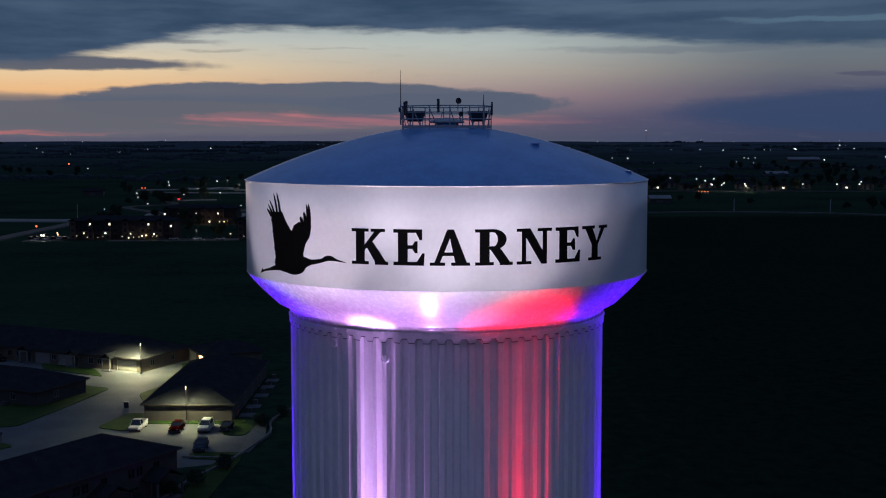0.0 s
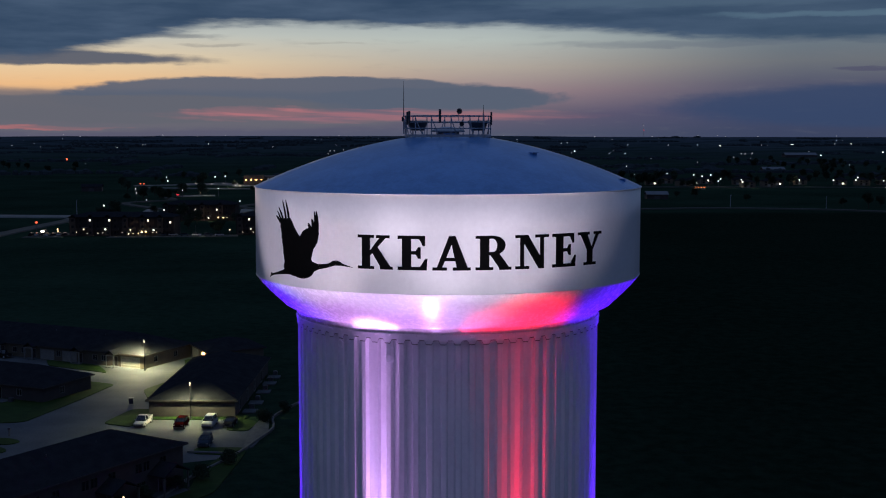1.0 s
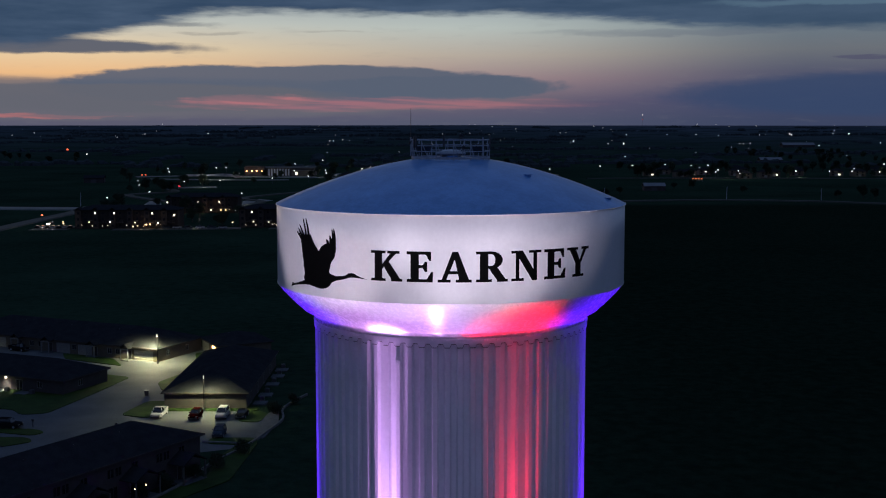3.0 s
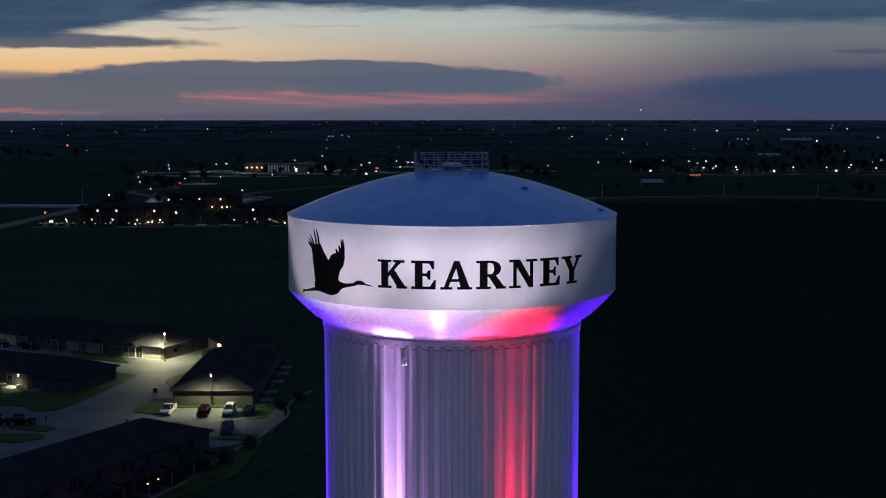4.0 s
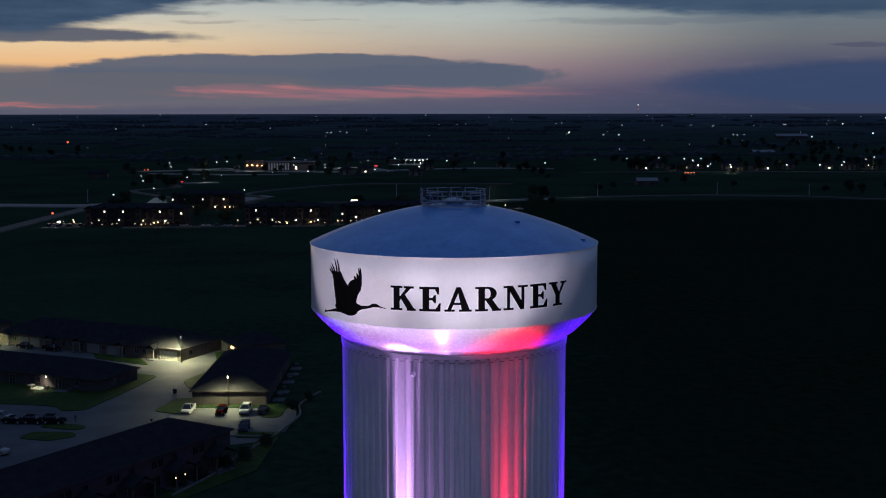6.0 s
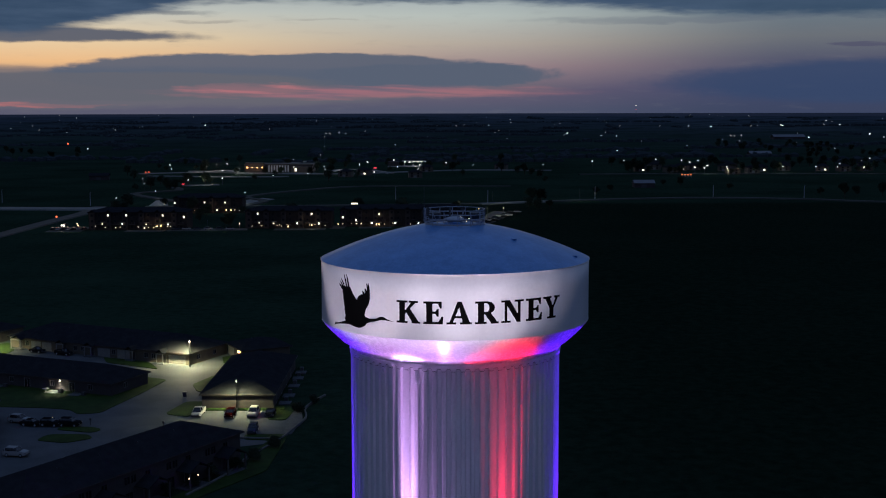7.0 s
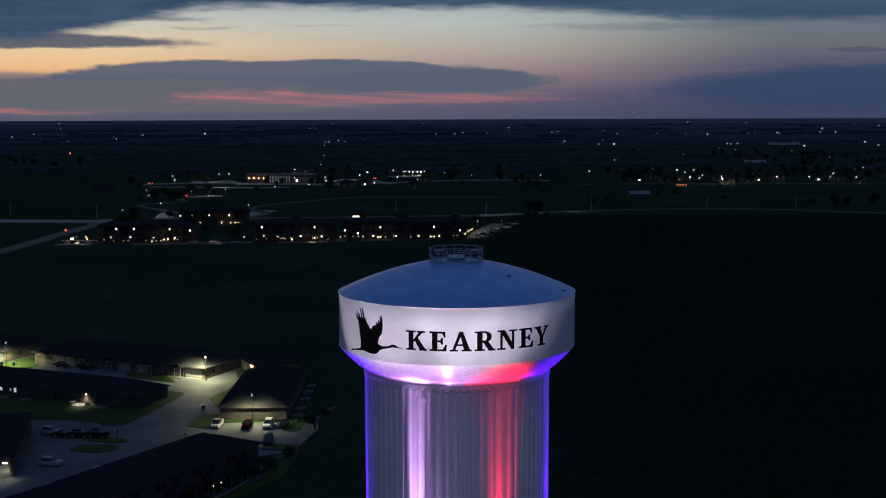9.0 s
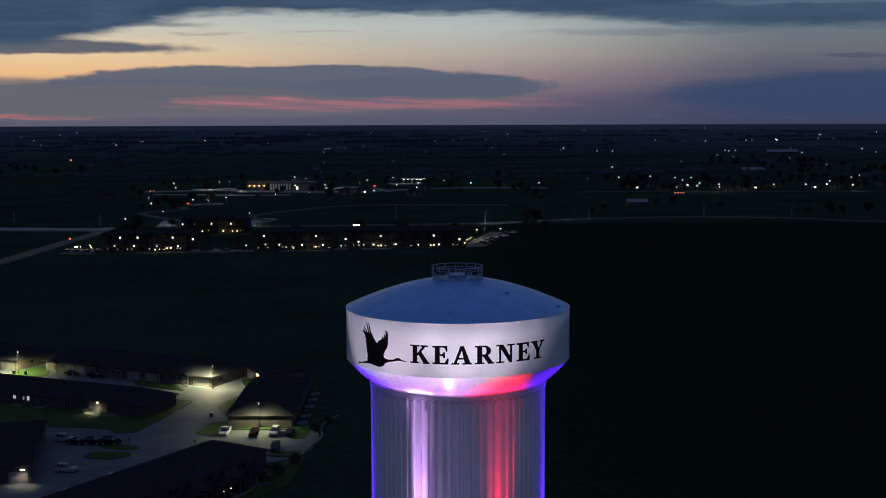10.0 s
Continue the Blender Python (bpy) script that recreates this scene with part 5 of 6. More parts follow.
# the lot and the verge are pale pads that paint lamplight on the ground
for outline, label in (([(-200, 694), (-186, 694), (-199, 748), (-207, 749)], "lot behind the apartments painted paler as lamplit"), ([(-136, 711), (-122, 760), (-133, 772), (-142, 751)], "verge of the winding lane painted paler as lamplit"), ([(-150, 522), (-106, 526), (-108, 538), (-150, 534)], "grey parking strip in front of the apartments"), ([(-172, 519), (-151, 520), (-151, 529), (-172, 529)], "grey drive in front of the apartment entrances"), ([(-92, 525), (-64, 527), (-64, 536), (-92, 535)], "grey drive along the middle apartment block"), ([(-46, 535), (-28, 537), (-28, 545), (-46, 544)], "grey drive along the long apartment block"), ([(14, 548), (26, 552), (48, 640), (34, 648), (18, 580)], "lit grey parking lot beside the apartments"),
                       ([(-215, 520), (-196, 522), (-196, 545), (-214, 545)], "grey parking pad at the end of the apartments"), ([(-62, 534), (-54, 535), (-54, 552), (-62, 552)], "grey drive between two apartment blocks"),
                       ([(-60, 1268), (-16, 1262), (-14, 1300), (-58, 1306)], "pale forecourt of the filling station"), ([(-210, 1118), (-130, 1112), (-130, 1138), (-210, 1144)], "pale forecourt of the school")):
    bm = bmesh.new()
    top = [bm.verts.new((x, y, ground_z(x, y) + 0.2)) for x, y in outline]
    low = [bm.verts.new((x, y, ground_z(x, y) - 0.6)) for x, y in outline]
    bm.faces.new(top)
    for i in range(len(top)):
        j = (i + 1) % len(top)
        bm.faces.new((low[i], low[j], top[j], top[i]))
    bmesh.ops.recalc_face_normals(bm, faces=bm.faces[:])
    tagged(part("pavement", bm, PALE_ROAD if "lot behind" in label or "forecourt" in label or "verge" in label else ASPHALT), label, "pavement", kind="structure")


# ---- apartments ----
def make_apartments(x, y, length, depth, lit, doors, label):
    """Three-storey block; lit: places along the front with a lit window (x, z); doors: places with an entrance lamp."""
    eave = 9.6
    block = thing("apartment_building", pose(x, y, ground_z(x + length / 2, y)), label, "apartment building")
    part("body", boxed(0, length, 0, depth, -1, eave), APARTMENT_WALL, block)
    part("roof", hip_roof(length, depth, eave, 2.2, 0.7, 0.3), SHINGLE, block, "dark hipped shingle roof")
    n = int(length / 9)
    step = length / n
    for i in range(n):
        a = i * step
        bay = part("bay", boxed(a + 0.6, a + 3.4, -0.9, -0.004, -1, eave - 0.2), APARTMENT_BAY, block, "paler projecting bay")
        part("gable", gable_roof(a + 0.2, a + 3.8, -1.4, depth * 0.35, eave - 0.1, 1.5), SHINGLE, block)
        for z in (1.0, 4.2, 7.4):
            w = part("window", boxed(a + 1.3, a + 2.7, -0.96, -0.9, z, z + 1.4), APARTMENT_BAY, block)
            part("pane", boxed(a + 1.4, a + 2.6, -0.975, -0.962, z + 0.1, z + 1.3), GLASS_DARK, w)
            w = part("window", boxed(a + 5.0, a + 6.4, -0.06, -0.004, z, z + 1.4), APARTMENT_BAY, block)
            part("pane", boxed(a + 5.1, a + 6.3, -0.075, -0.062, z + 0.1, z + 1.3), GLASS_DARK, w)
        part("balcony", boxed(a + 4.0, a + 7.6, -1.5, -0.08, 3.0, 3.2), APARTMENT_BAY, block)
        part("balcony_rail", frame_bars(a + 4.0, a + 7.6, 3.2, 4.1, 0.06, -1.5, -1.42), DARK_STEEL, block)
    for wx, wz in lit:
        w = part("window", boxed(wx - x - 0.5, wx - x + 0.5, -1.03, -0.98, wz - 0.6, wz + 0.6), WHITE_TRIM, block)
        part("pane", boxed(wx - x - 0.4, wx - x + 0.4, -1.06, -1.035, wz - 0.5, wz + 0.5), WINDOW_GLOW_FAR, w, "lit window pane")
    rr = random.Random(int(length * 7 + x))
    for i in range(int(length / 5)):
        bm = bmesh.new()
        bmesh.ops.create_uvsphere(bm, u_segments=8, v_segments=5, radius=0.2)
        bmesh.ops.transform(bm, matrix=Matrix.Translation((rr.uniform(0.5, length - 0.5), -1.6, rr.choice((1.5, 1.8, 2.1)))), verts=bm.verts[:])
        part("porch_lamp", bm, SPARK, block, "small warm porch lamp", True)
    for dx, dz, glow in doors:
        bm = bmesh.new()
        bmesh.ops.create_uvsphere(bm, u_segments=10, v_segments=6, radius=0.38)
        bmesh.ops.transform(bm, matrix=Matrix.Translation((dx - x, -1.9, dz)), verts=bm.verts[:])
        lamp = part("entrance_lamp", bm, glow, block, "glowing entrance lamp", True)
        part("canopy", boxed(dx - x - 1.3, dx - x + 1.3, -2.2, -0.1, dz + 0.7, dz + 0.9), DARK_STEEL, block)


W, O, S = WHITE_GLOW_FAR, WARM_GLOW, SOFT_WARM
make_apartments(-194, 531, 54, 16, ((-183, 8.2), (-173, 8.2), (-153, 8.1), (-141.5, 7.2)), ((-186, 3.6, S), (-175, 3.6, W), (-163, 1.2, S), (-162, 3.3, S), (-156, 2.2, O), (-154, 2.4, O), (-150, 3.2, W)), "dark three-storey apartment block with glowing entrances and few lit windows")
make_apartments(-109, 538, 48, 16, ((-102, 8.2), (-72, 8.1)), ((-101, 3.3, S), (-93, 3.0, S), (-85, 1.2, O), (-80, 3.0, W), (-72, 2.0, O), (-68, 2.9, W)), "dark three-storey apartment block beside a lit drive")
make_apartments(-57, 547, 72, 16, ((-35, 7.2), (-4, 7.2), (11, 5.1), (-55.5, 5.4), (-48, 3.7)), ((-39, 2.2, W), (-36.5, 1.5, O), (-35, 1.5, O), (-26, 2.2, W), (-13, 2.0, W), (-6, 1.7, O), (-4, 1.7, O), (-1, 2.0, W), (14, 3.0, O)), "long dark three-storey apartment block with paired entrance lamps")
make_apartments(-171, 641, 44, 15, ((-170, 6.6), (-162, 6.6), (-151, 6.8), (-138, 6.8)), ((-157, 2.0, O), (-153, 2.0, O), (-150, 2.0, W), (-143, 2.0, W), (-137, 2.0, O), (-134, 2.0, O), (-128, 2.0, W)), "dark apartment block farther back with a row of warm lamps")


# ---- street lamps ----
def make_lamp_kind(high, head, glow):
    """Lamp post with a round glowing head; all posts of a kind share its meshes."""
    ob = thing("street_lamp", pose(0, 0, -500), "tall street lamp with a round glowing head", "street lamp", "street lamps across the valley")
    bm = bmesh.new()
    rod(bm, (0, 0, -0.3), (0, 0, high), 0.16, 0.10, 6)
    part("pole", bm, DARK_STEEL, ob)
    bm = bmesh.new()
    bmesh.ops.create_uvsphere(bm, u_segments=10, v_segments=7, radius=head)
    bmesh.ops.transform(bm, matrix=Matrix.Translation((0, 0, high + head * 0.8)), verts=bm.verts[:])
    part("lamp_head", bm, glow, ob, "glowing round lamp head", True)
    return ob


def place(kind, points, first=[]):
    for i, (x, y) in enumerate(points):
        m = pose(x, y, ground_z(x, y))
        if kind.name not in first:
            first.append(kind.name)
            kind.matrix_basis = m
        else:
            copy_thing(kind, m)


near_kind = make_lamp_kind(6.0, 0.33, WHITE_GLOW_FAR)
place(near_kind, [(-260, 928), (-240, 852), (-210, 761), (-221, 692), (-141, 741), (-215, 902), (-191, 932), (-152, 972)])
mid_kind = make_lamp_kind(6.0, 0.42, WHITE_GLOW_FAR)
place(mid_kind, [(-293, 1189), (-271, 1096), (-246, 1211), (-237, 1223), (-175, 1330), (-152, 1132), (-145, 1203), (-124, 1007), (-157, 1478), (-121, 1141), (-114, 1075), (-87, 1187), (-82, 1251), (-63, 1031), (-54, 1306), (-44, 1136), (-22, 1182), (-22, 1090), (-16, 1274), (7, 1231), (36, 1178), (111, 1172), (175, 1260)])
town_kind = make_lamp_kind(6.0, 0.50, WHITE_GLOW_FAR)
place(town_kind, [(256, 1617), (215, 1285), (257, 1311), (281, 1280), (279, 1224), (300, 1278), (262, 1115), (282, 1148), (267, 1092), (260, 1103), (297, 1124), (285, 1069), (341, 1168), (354, 1120), (387, 1117), (409, 1116), (435, 1187), (485, 1264), (515, 1321), (432, 1103), (-534, 1720)])
far_kind = make_lamp_kind(7.0, 0.9, WHITE_GLOW_FAR)
place(far_kind, [(867, 2959), (859, 2915), (689, 2137), (1092, 3309), (1018, 2964), (1341, 3553), (864, 2311), (626, 2926), (670, 2873), (272, 2454), (352, 2282), (-609, 3057)])
dim_kind = make_lamp_kind(7.0, 0.95, DIM_FAR)
place(dim_kind, [(322, 2287), (328, 3170), (308, 3124), (131, 3056), (162, 3954), (45, 3021), (68, 3110), (501, 3971), (1007, 4415), (944, 4445), (577, 2246), (577, 2277), (597, 2273), (-1022, 2789), (-1039, 2998), (-1130, 3520), (-1436, 4508), (-1187, 3885), (-746, 2688), (-750, 2967), (-240, 2470), (-232, 2470), (-218, 2536), (-198, 2468), (-3, 3026), (-1041, 4426), (218, 3579), (459, 2960), (557, 2941), (775, 2892), (829, 2137), (981, 2974)])
rng = random.Random(5)
speck_kind = make_lamp_kind(6.0, 0.6, DIM_FAR)
place(speck_kind, [(d * math.sin(a), d * math.cos(a)) for a, d in ((radians(rng.uniform(-6, 20)), rng.uniform(1700, 4500)) for _ in range(46))] + [(d * math.sin(a), d * math.cos(a)) for a, d in ((radians(rng.uniform(-20, -6)), rng.uniform(2600, 4500)) for _ in range(12))])
amber_kind = make_lamp_kind(7.0, 1.4, ORANGE_GLOW)
place(amber_kind, [(-617, 1897)])
low_kind = make_lamp_kind(2.6, 0.30, WARM_GLOW)
place(low_kind, [(16, 566), (17.5, 571), (19, 579), (15, 560), (24, 633), (40, 640), (-57, 532), (-112, 536), (-199, 528), (-203, 540)])
amber_near = make_lamp_kind(4.6, 0.55, ORANGE_GLOW)
place(amber_near, [(-220, 558), (-289, 1061), (-286, 1062)])


def dark_pole(x, y, high, arm):
    ob = thing("light_pole", pose(x, y, ground_z(x, y)), "slim pale unlit light pole beside the road", "light pole", "unlit poles along the road")
    bm = bmesh.new()
    rod(bm, (0, 0, -0.3), (0, 0, high), 0.22, 0.14, 8)
    part("pole", bm, STEEL, ob)
    bm = bmesh.new()
    rod(bm, (0, 0, high - 0.1), (arm, 0, high + 0.5), 0.09, 0.07, 6)
    part("arm", bm, STEEL, ob)
    part("lantern", boxed(min(arm, arm * 1.4), max(arm, arm * 1.4), -0.2, 0.2, high + 0.4, high + 0.6, 0.03), DARK_STEEL, ob)


for x, y in ((33, 716), (113, 753), (203, 768), (266, 752), (-314, 735), (-241, 700), (-33, 758), (390, 712)):
    dark_pole(x, y, 9.0, 0.7)


# ---- school, filling station, sheds, houses of the town ----
def make_school(x, y):
    z = ground_z(x, y)
    ob = thing("school", pose(x, y, z), "long low school with lit entrance and pale fins", "school")
    part("body", boxed(0, 72, 0, 30, -1, 8.0), BROWN_WALL, ob)
    part("parapet", boxed(-0.3, 72.3, -0.3, 30.3, 8.004, 8.8), STONE, ob)
    part("entrance_block", boxed(2, 22, -6, -0.004, -1, 10.5), BROWN_WALL, ob, "projecting entrance block")
    for i in range(4):
        bm = bmesh.new()
        bmesh.ops.create_uvsphere(bm, u_segments=10, v_segments=6, radius=0.7)
        bmesh.ops.transform(bm, matrix=Matrix.Translation((4 + i * 5.2, -7.0, 5.5)), verts=bm.verts[:])
        part("entrance_lamp", bm, HOT_ORANGE, ob, "warm glowing entrance lamp", True)
    for i in range(8):
        # weak emission stands in for lamplight on pale fins
        fin = part("glazed_bay", boxed(25 + i * 2.9, 26.5 + i * 2.9, -0.12, -0.004, 0.5, 7.4), FIN_GLOW, ob, "tall pale fin with lamplight put in as a weak glow")
        part("mullion", boxed(26.55 + i * 2.9, 26.8 + i * 2.9, -0.4, -0.004, 0.2, 7.6), DARK_STEEL, fin)
    part("side_wing", boxed(50, 72, -8, -0.004, -1, 6.0), SIDING, ob)
    part("window", boxed(54, 56, -8.1, -8.004, 1.5, 4.5), WINDOW_GLOW_FAR, ob, "lit window")


make_school(-206, 1150)


def make_canopy(x, y):
    z = ground_z(x, y) + 0.2
    ob = thing("filling_station", pose(x, y, z), "flat-roofed filling station with bright canopy lights", "filling station")
    part("canopy", boxed(0, 26, 0, 12, 5.2, 6.1, 0.05), WHITE_TRIM, ob)
    for px in (3, 13, 23):
        part("post", boxed(px - 0.3, px + 0.3, 5.7, 6.3, 0, 5.2), STEEL, ob)
    for px in (4, 9, 14, 19, 23):
        part("downlight", boxed(px - 0.9, px + 0.9, 0.4, 3.4, 4.7, 5.19), WHITE_GLOW_FAR, ob, "bright canopy light")
    part("shop", boxed(-16, -4, 8, 22, -0.5, 5.0), BROWN_WALL, ob)


make_canopy(-44, 1282)


def make_barn(x, y, wide, deep, high, angle, roof, label):
    ob = thing("barn", pose(x, y, ground_z(x, y), 0, 0, angle), label, "barn")
    part("wall", boxed(0, wide, 0, deep, -1, high), BROWN_WALL, ob)
    bm = bmesh.new()
    rings = [[bm.verts.new((xx, yy, zz)) for yy, zz in ((-0.6, high), (deep / 2, high + deep * 0.2), (deep + 0.6, high), (deep + 0.6, high + 0.25), (deep / 2, high + deep * 0.2 + 0.25), (-0.6, high + 0.25))] for xx in (-0.5, wide + 0.5)]
    for i in range(6):
        j = (i + 1) % 6
        bm.faces.new((rings[0][i], rings[0][j], rings[1][j], rings[1][i]))
    bm.faces.new(rings[0]), bm.faces.new(rings[1][::-1])
    bmesh.ops.recalc_face_normals(bm, faces=bm.faces[:])
    part("roof", bm, roof, ob, "metal roof")
    part("door", boxed(wide * 0.35, wide * 0.6, -0.12, -0.004, 0, high * 0.75), DARK_STEEL, ob)


make_barn(163, 884, 17, 12, 3.6, 0, METAL_ROOF, "small shed with a pale metal roof in the meadow")
make_barn(430, 1549, 30, 16, 4.0, 2, METAL_ROOF, "long shed with a pale metal roof")
make_barn(655, 2250, 62, 22, 5.0, 2, METAL_ROOF, "very long far shed with a pale metal roof")
make_barn(-330, 1010, 18, 12, 4.0, 10, SHINGLE, "dark shed near the amber lamps")


def make_town_house(x, y, angle, lit):
    wide, deep, eave = 13.0, 10.0, 5.2
    ob = thing("house", pose(x, y, ground_z(x, y), 0, 0, angle), "dark two-storey house with a lit window" if lit else "dark two-storey house among trees", "house", "houses of the town")
    part("wall", boxed(0, wide, 0, deep, -1, eave), SIDING, ob)
    part("roof", hip_roof(wide, deep, eave, 2.6, 0.5, 0.25), SHINGLE, ob)
    for i, (wx, wz) in enumerate(((2, 1), (8, 1), (2, 3.4), (8, 3.4))):
        part("window", boxed(wx, wx + 2.0, -0.08, -0.004, wz, wz + 1.5), WINDOW_GLOW_FAR if lit and i == 1 else GLASS_DARK, ob)
    part("garage_door", boxed(4.6, 7.4, -0.07, -0.004, 0, 2.3), WHITE_TRIM, ob)


rng = random.Random(11)
for i, (x, y) in enumerate([(206, 1150), (228, 1190), (236, 1128), (250, 1160), (268, 1176), (290, 1090), (296, 1160), (312, 1195), (318, 1120), (332, 1140), (360, 1160), (372, 1200), (398, 1150), (420, 1140), (446, 1150), (462, 1210), (494, 1190), (240, 1240), (320, 1250), (-30, 1040), (-100, 1060), (-84, 1090), (-20, 1150), (60, 1200)]):
    make_town_house(x, y, rng.uniform(-20, 20), i % 3 == 0)


def make_sign(x, y, wide, high, z, glow, label):
    ob = thing("lit_sign", pose(x, y, ground_z(x, y)), label, "sign")
    part("panel", boxed(-wide / 2, wide / 2, -0.15, 0.15, z, z + high, 0.05), glow, ob)
    for dx in (-wide / 3, wide / 3):
        part("post", boxed(dx - 0.12, dx + 0.12, -0.1, 0.1, -0.3, z), STEEL, ob)


make_sign(-69, 1164, 3.0, 1.0, 3.4, RED_GLOW, "glowing red roadside sign on two posts")
make_sign(-222, 915, 1.9, 0.8, 1.6, RED_GLOW, "small glowing red sign by the lane")
make_sign(-52.6, 600, 4.0, 0.8, 8.6, WINDOW_GLOW_FAR, "thin white lit sign board on posts")
for x in (235.5, 238.2, 240.9, 243.6):
    make_sign(x, 1046, 1.6, 0.9, 1.8, AMBER_DIM, "low orange-lit panel in a row by a fence")


def make_mast(x, y, high):
    ob = thing("radio_mast", pose(x, y, ground_z(x, y)), "slim lattice radio mast with small lights on the skyline", "radio mast")
    for a in (0, 120, 240):
        bm = bmesh.new()
        rod(bm, (1.2 * math.cos(radians(a)), 1.2 * math.sin(radians(a)), -1), (0.3 * math.cos(radians(a)), 0.3 * math.sin(radians(a)), high), 0.16, 0.10, 5)
        part("leg", bm, DARK_STEEL, ob)
    for f, glow in ((0.62, RED_GLOW), (1.0, WHITE_GLOW_FAR)):
        bm = bmesh.new()
        bmesh.ops.create_uvsphere(bm, u_segments=8, v_segments=6, radius=0.9)
        bmesh.ops.transform(bm, matrix=Matrix.Translation((0, 0, high * f)), verts=bm.verts[:])
        part("beacon", bm, glow, ob)


make_mast(716, 4300, 44)

# added lamps on made-up hooded posts, as pools of light on lots, drives and streets
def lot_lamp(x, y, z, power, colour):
    ob = thing("lot_lamp", pose(x, y, ground_z(x, y)), "added slim dark hooded lamp that brightens the paving", "lamp post", "hooded lamps across the valley")
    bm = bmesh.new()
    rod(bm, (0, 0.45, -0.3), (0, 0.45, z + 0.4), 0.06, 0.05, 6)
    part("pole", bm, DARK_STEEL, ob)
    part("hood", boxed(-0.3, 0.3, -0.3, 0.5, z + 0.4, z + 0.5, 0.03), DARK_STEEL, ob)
    lamp = new("fill_light", bpy.data.lights.new("fill_light", "POINT"))
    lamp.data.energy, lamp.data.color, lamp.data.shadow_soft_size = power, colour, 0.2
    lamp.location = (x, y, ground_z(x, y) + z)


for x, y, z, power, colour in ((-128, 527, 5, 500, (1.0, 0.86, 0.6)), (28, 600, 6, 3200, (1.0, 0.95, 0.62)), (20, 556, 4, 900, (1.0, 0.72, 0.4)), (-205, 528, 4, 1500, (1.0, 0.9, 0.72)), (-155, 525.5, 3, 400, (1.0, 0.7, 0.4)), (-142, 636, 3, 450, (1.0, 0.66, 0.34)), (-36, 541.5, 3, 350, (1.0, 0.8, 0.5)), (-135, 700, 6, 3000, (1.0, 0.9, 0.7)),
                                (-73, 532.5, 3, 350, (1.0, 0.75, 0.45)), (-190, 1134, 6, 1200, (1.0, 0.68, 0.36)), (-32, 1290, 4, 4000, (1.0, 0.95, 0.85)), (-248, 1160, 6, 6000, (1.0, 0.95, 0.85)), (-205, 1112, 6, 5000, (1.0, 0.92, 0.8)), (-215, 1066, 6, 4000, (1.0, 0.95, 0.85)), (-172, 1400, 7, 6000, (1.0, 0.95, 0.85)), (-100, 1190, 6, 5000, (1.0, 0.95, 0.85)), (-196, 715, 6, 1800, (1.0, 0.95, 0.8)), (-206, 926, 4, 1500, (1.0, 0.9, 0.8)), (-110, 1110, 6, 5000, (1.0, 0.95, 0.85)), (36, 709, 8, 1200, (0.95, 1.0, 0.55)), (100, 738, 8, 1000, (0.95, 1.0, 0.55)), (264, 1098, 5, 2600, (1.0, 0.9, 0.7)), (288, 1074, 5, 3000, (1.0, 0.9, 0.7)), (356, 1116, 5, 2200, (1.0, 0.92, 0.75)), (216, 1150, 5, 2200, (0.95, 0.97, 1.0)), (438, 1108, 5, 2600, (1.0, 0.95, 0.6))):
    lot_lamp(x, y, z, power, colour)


def far_car(x, y, angle, paint, label):
    ob = thing("car", pose(x, y, ground_z(x, y) + 0.2, 0, 0, angle), label, "car", "cars by the apartments")
    part("body", boxed(-0.9, 0.9, -2.3, 2.3, 0.35, 1.0, 0.12), paint, ob)
    part("cabin", boxed(-0.78, 0.78, -1.0, 1.7, 1.0, 1.6, 0.15), GLASS_DARK, ob)
    for sx in (-0.82, 0.82):
        for yy in (-1.4, 1.4):
            bm = bmesh.new()
            rod(bm, (sx - 0.1, yy, 0.33), (sx + 0.1, yy, 0.33), 0.33, 0.33, 10)
            part("wheel", bm, RUBBER, ob)
    return ob


rng = random.Random(3)
for i in range(7):
    far_car(-213 + i * 2.8, 529 + rng.uniform(-1, 1), rng.uniform(-10, 10), CAR_WHITE if i % 2 else CAR_DARK, "pale car parked by the apartments" if i % 2 else "dark car parked by the apartments")
for i in range(6):
    far_car(-146 + i * 6, 529 + rng.uniform(-1, 1), 90 + rng.uniform(-10, 10), CAR_WHITE if i % 2 else CAR_BLUE, "pale car on the parking strip" if i % 2 else "slate blue car on the parking strip")
for i in range(14):
    paint, shade = ((CAR_WHITE, "pale"), (CAR_DARK, "dark"), (CAR_BLUE, "slate blue"))[(i * 5 + i // 3) % 3]
    far_car(22 + i * 1.75 + (i % 2) * 4, 556 + i * 6.2, 70 + rng.uniform(-6, 6), paint, shade + " car in the lit lot by the apartments")
head = far_car(-213, 550, 170, CAR_DARK, "dark car with bright headlights on")
for dx in (-0.6, 0.6):
    bm = bmesh.new()
    bmesh.ops.create_uvsphere(bm, u_segments=8, v_segments=6, radius=0.45)
    bmesh.ops.transform(bm, matrix=Matrix.Translation((dx, 2.4, 0.8)), verts=bm.verts[:])
    part("headlight", bm, WHITE_GLOW_FAR, head, "shining headlight", True)


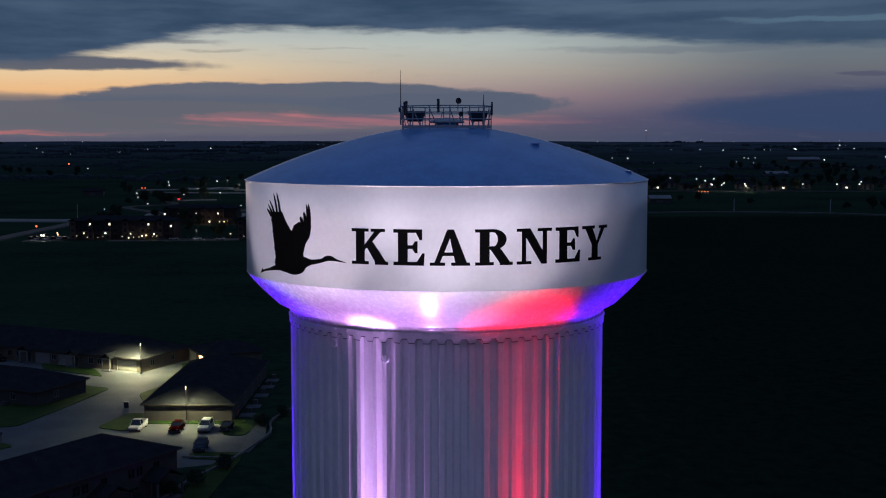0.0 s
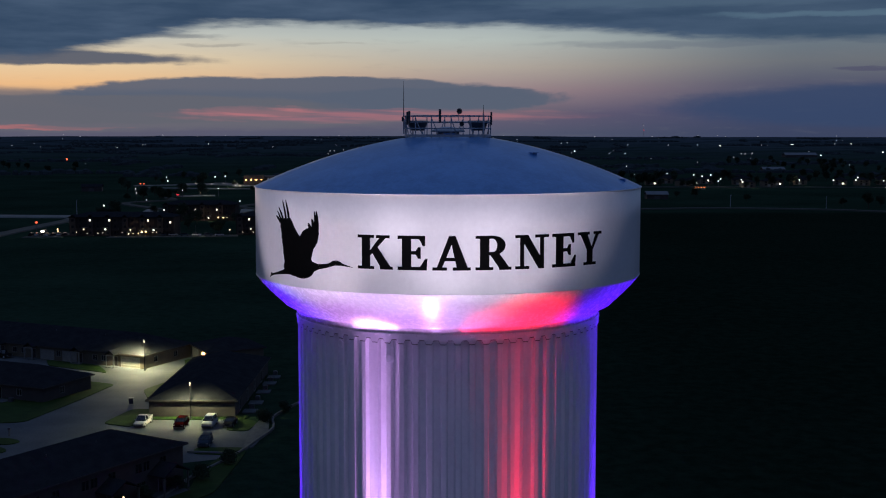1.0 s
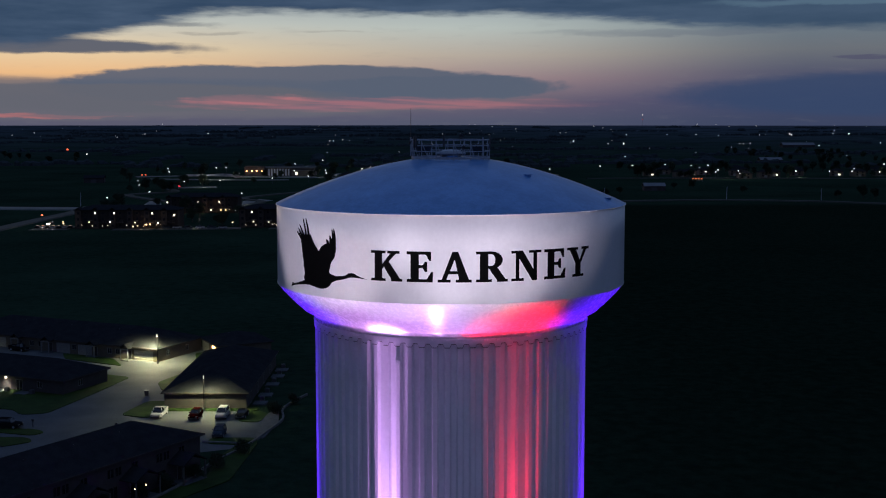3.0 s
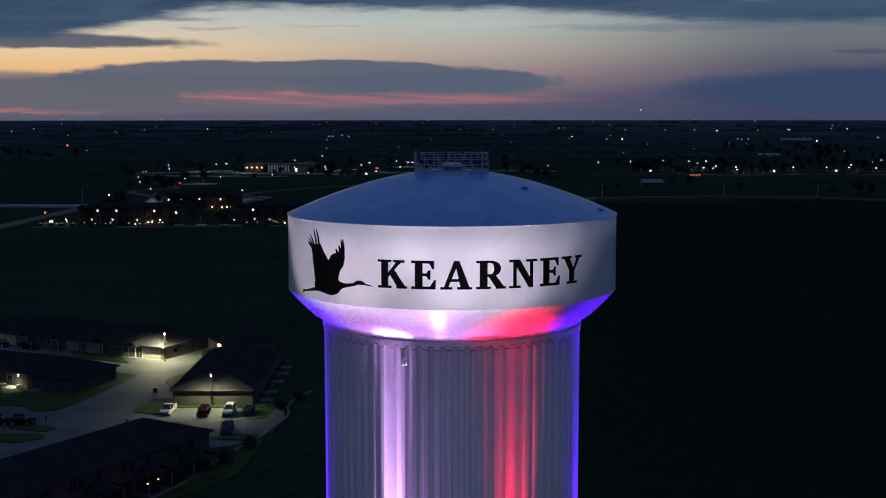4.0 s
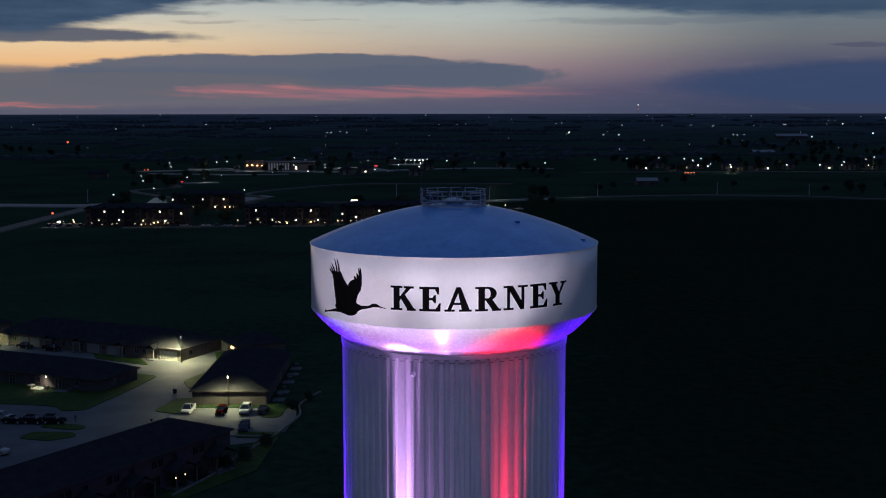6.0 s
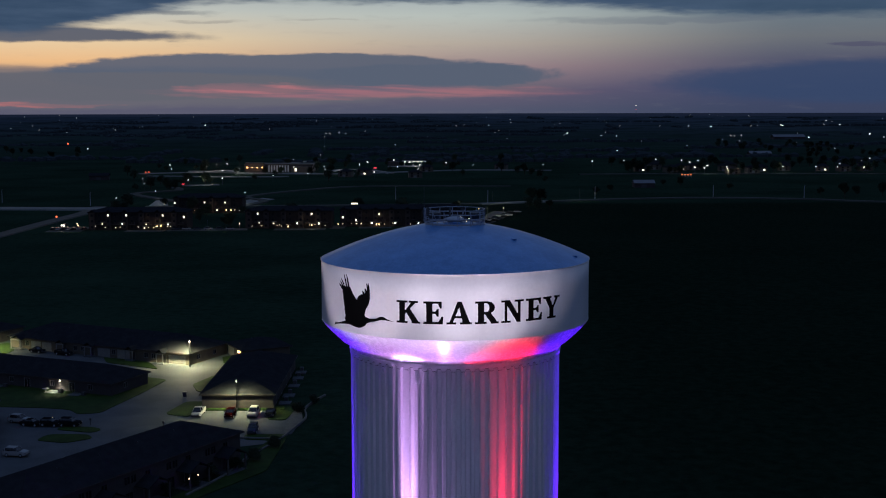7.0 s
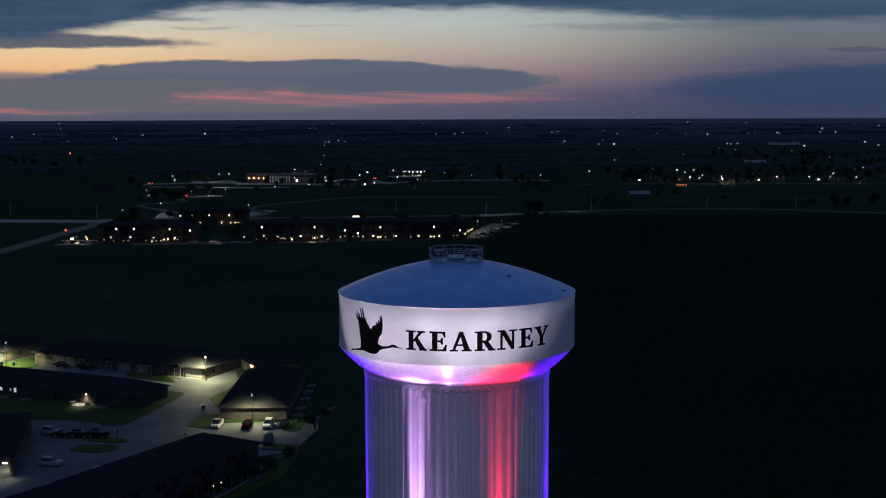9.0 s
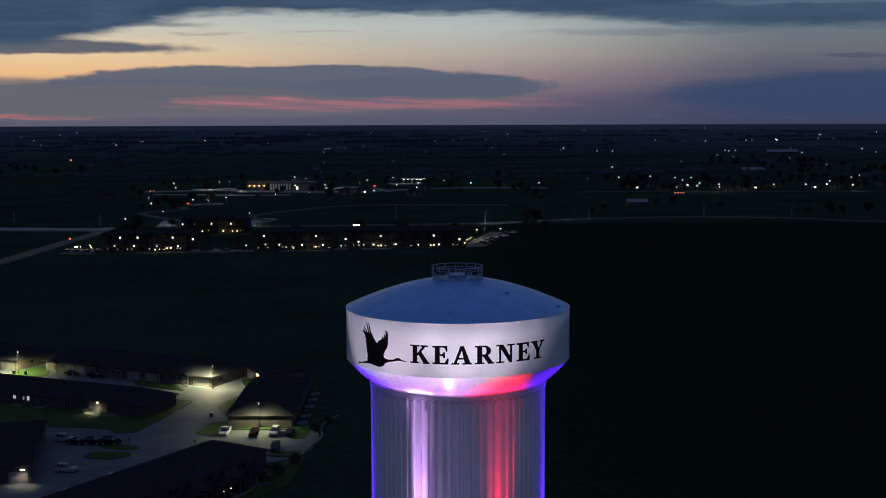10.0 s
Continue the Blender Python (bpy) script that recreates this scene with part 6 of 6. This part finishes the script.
# ---- trees and shrubs ----
def make_tree(high, spread, seed, label):
    """Tapered trunk, forking limbs and a loose crown of small leaf clumps."""
    r = random.Random(seed)
    ob = thing("tree", pose(0, 0, 0), label, "tree", "scattered trees")
    bm = bmesh.new()
    rod(bm, (0, 0, -0.4), (0.1, 0.05, high * 0.45), high * 0.028, high * 0.016, 8)
    tips = []
    for i in range(7):
        a, lift = i * 0.9 + r.random(), r.uniform(0.15, 0.40)
        p = Vector((0.1, 0.05, high * lift))
        q = p + Vector((math.cos(a) * spread * r.uniform(0.35, 0.6), math.sin(a) * spread * r.uniform(0.35, 0.6), high * r.uniform(0.08, 0.40)))
        rod(bm, p, q, high * 0.012, high * 0.005, 6)
        for _ in range(2):
            e = q + Vector((r.uniform(-1, 1), r.uniform(-1, 1), r.uniform(0.2, 1.2))) * spread * 0.3
            rod(bm, q, e, high * 0.005, high * 0.002, 5)
            tips.append(e)
        tips.append(q)
    part("trunk", bm, BARK, ob)
    bm = bmesh.new()
    for tip in tips + [Vector((0, 0, high * 0.85)), Vector((0, 0, high * 0.7))]:
        for _ in range(60):
            d = Vector((r.gauss(0, 1), r.gauss(0, 1), r.gauss(0, 0.8)))
            c = tip + d * spread * 0.20
            s = spread * r.uniform(0.06, 0.12)
            u = Vector((r.gauss(0, 1), r.gauss(0, 1), r.gauss(0, 1))).normalized()
            v = u.orthogonal().normalized()
            n = u.cross(v)
            bm.faces.new([bm.verts.new(c + s * k) for k in (u, v * 0.7 + n * 0.2, -u, -v * 0.7 + n * 0.2)])
    part("crown", bm, LEAVES, ob, "dark loose leafy crown")
    return ob


kinds = [make_tree(9, 3.6, 1, "dark leafy tree with a broad crown"), make_tree(12, 4.6, 2, "tall dark leafy tree"), make_tree(6.5, 2.8, 3, "small dark leafy tree"), make_tree(2.2, 1.3, 4, "low dark leafy shrub")]
rng = random.Random(21)
spots = [(3, -29.7, 98.6), (3, -29.6, 99.8), (3, -27.2, 106.0), (3, -33.4, 66.2), (3, -35.6, 61.0), (3, -38.6, 56.4), (3, -41.0, 51.5), (3, -44.0, 47.0), (3, -31.0, 74.0),
         (0, 62, 645), (1, 69, 700), (0, 58, 668), (2, 72, 668), (1, 64, 715), (2, 120, 800), (2, 135, 830), (0, -208, 640), (1, -205, 660), (2, -188, 690), (0, -118, 540), (2, -122, 548), (1, 300, 765), (0, 312, 775), (1, 330, 770), (2, 290, 790), (2, 190, 900), (0, 206, 905), (2, 235, 850), (0, -130, 1090), (1, -110, 1085), (0, -160, 1090)]
spots += [(rng.randrange(3), rng.uniform(190, 520), rng.uniform(1080, 1330)) for _ in range(70)]
spots += [(rng.randrange(3), rng.uniform(-330, 100), rng.uniform(960, 1400)) for _ in range(46)]
spots += [(rng.randrange(3), rng.uniform(-260, -200), rng.uniform(850, 960)) for _ in range(12)]
spots += [(rng.randrange(2), rng.uniform(450, 640), rng.uniform(1380, 2000)) for _ in range(44)]
spots += [(rng.randrange(2), rng.uniform(-720, -500), rng.uniform(1500, 1720)) for _ in range(24)]
spots += [(rng.randrange(3), rng.uniform(-210, 30), rng.uniform(566, 640)) for _ in range(16)]
used = set()
for k, x, y in spots:
    m = pose(x, y, ground_z(x, y), 0, 0, rng.uniform(0, 360))
    if k in used:
        copy_thing(kinds[k], m)
    else:
        used.add(k)
        kinds[k].matrix_basis = m

# far hedgerows and shelter belts, too many and too far to count
bm_pts, bm_faces = [], []
rng = random.Random(8)
for _ in range(120):
    a, d = radians(rng.uniform(-24, 24)), rng.uniform(1400, 4300)
    x, y, along = d * math.sin(a), d * math.cos(a), radians(rng.choice((0, 90, 10, 80)) + rng.uniform(-6, 6))
    for i in range(rng.randrange(8, 46)):
        px, py = x + math.cos(along) * i * 7 + rng.uniform(-6, 6), y + math.sin(along) * i * 7 + rng.uniform(-14, 14)
        if math.hypot(px, py) > 4880:
            continue
        pz, rr, hh = ground_z(px, py), rng.uniform(5, 11), rng.uniform(3, 7)
        base = len(bm_pts)
        ring = [(px + rr * rng.uniform(0.6, 1.1) * math.cos(t), py + rr * rng.uniform(0.6, 1.1) * math.sin(t)) for t in (k * math.pi / 3 for k in range(6))]
        bm_pts += [(u, v, pz - 2) for u, v in ring] + [(px + (u - px) * 0.8, py + (v - py) * 0.8, pz + hh * rng.uniform(0.5, 0.8)) for u, v in ring] + [(px, py, pz + hh)]
        for k in range(6):
            j = (k + 1) % 6
            bm_faces += [(base + k, base + j, base + 6 + j, base + 6 + k), (base + 6 + k, base + 6 + j, base + 12)]
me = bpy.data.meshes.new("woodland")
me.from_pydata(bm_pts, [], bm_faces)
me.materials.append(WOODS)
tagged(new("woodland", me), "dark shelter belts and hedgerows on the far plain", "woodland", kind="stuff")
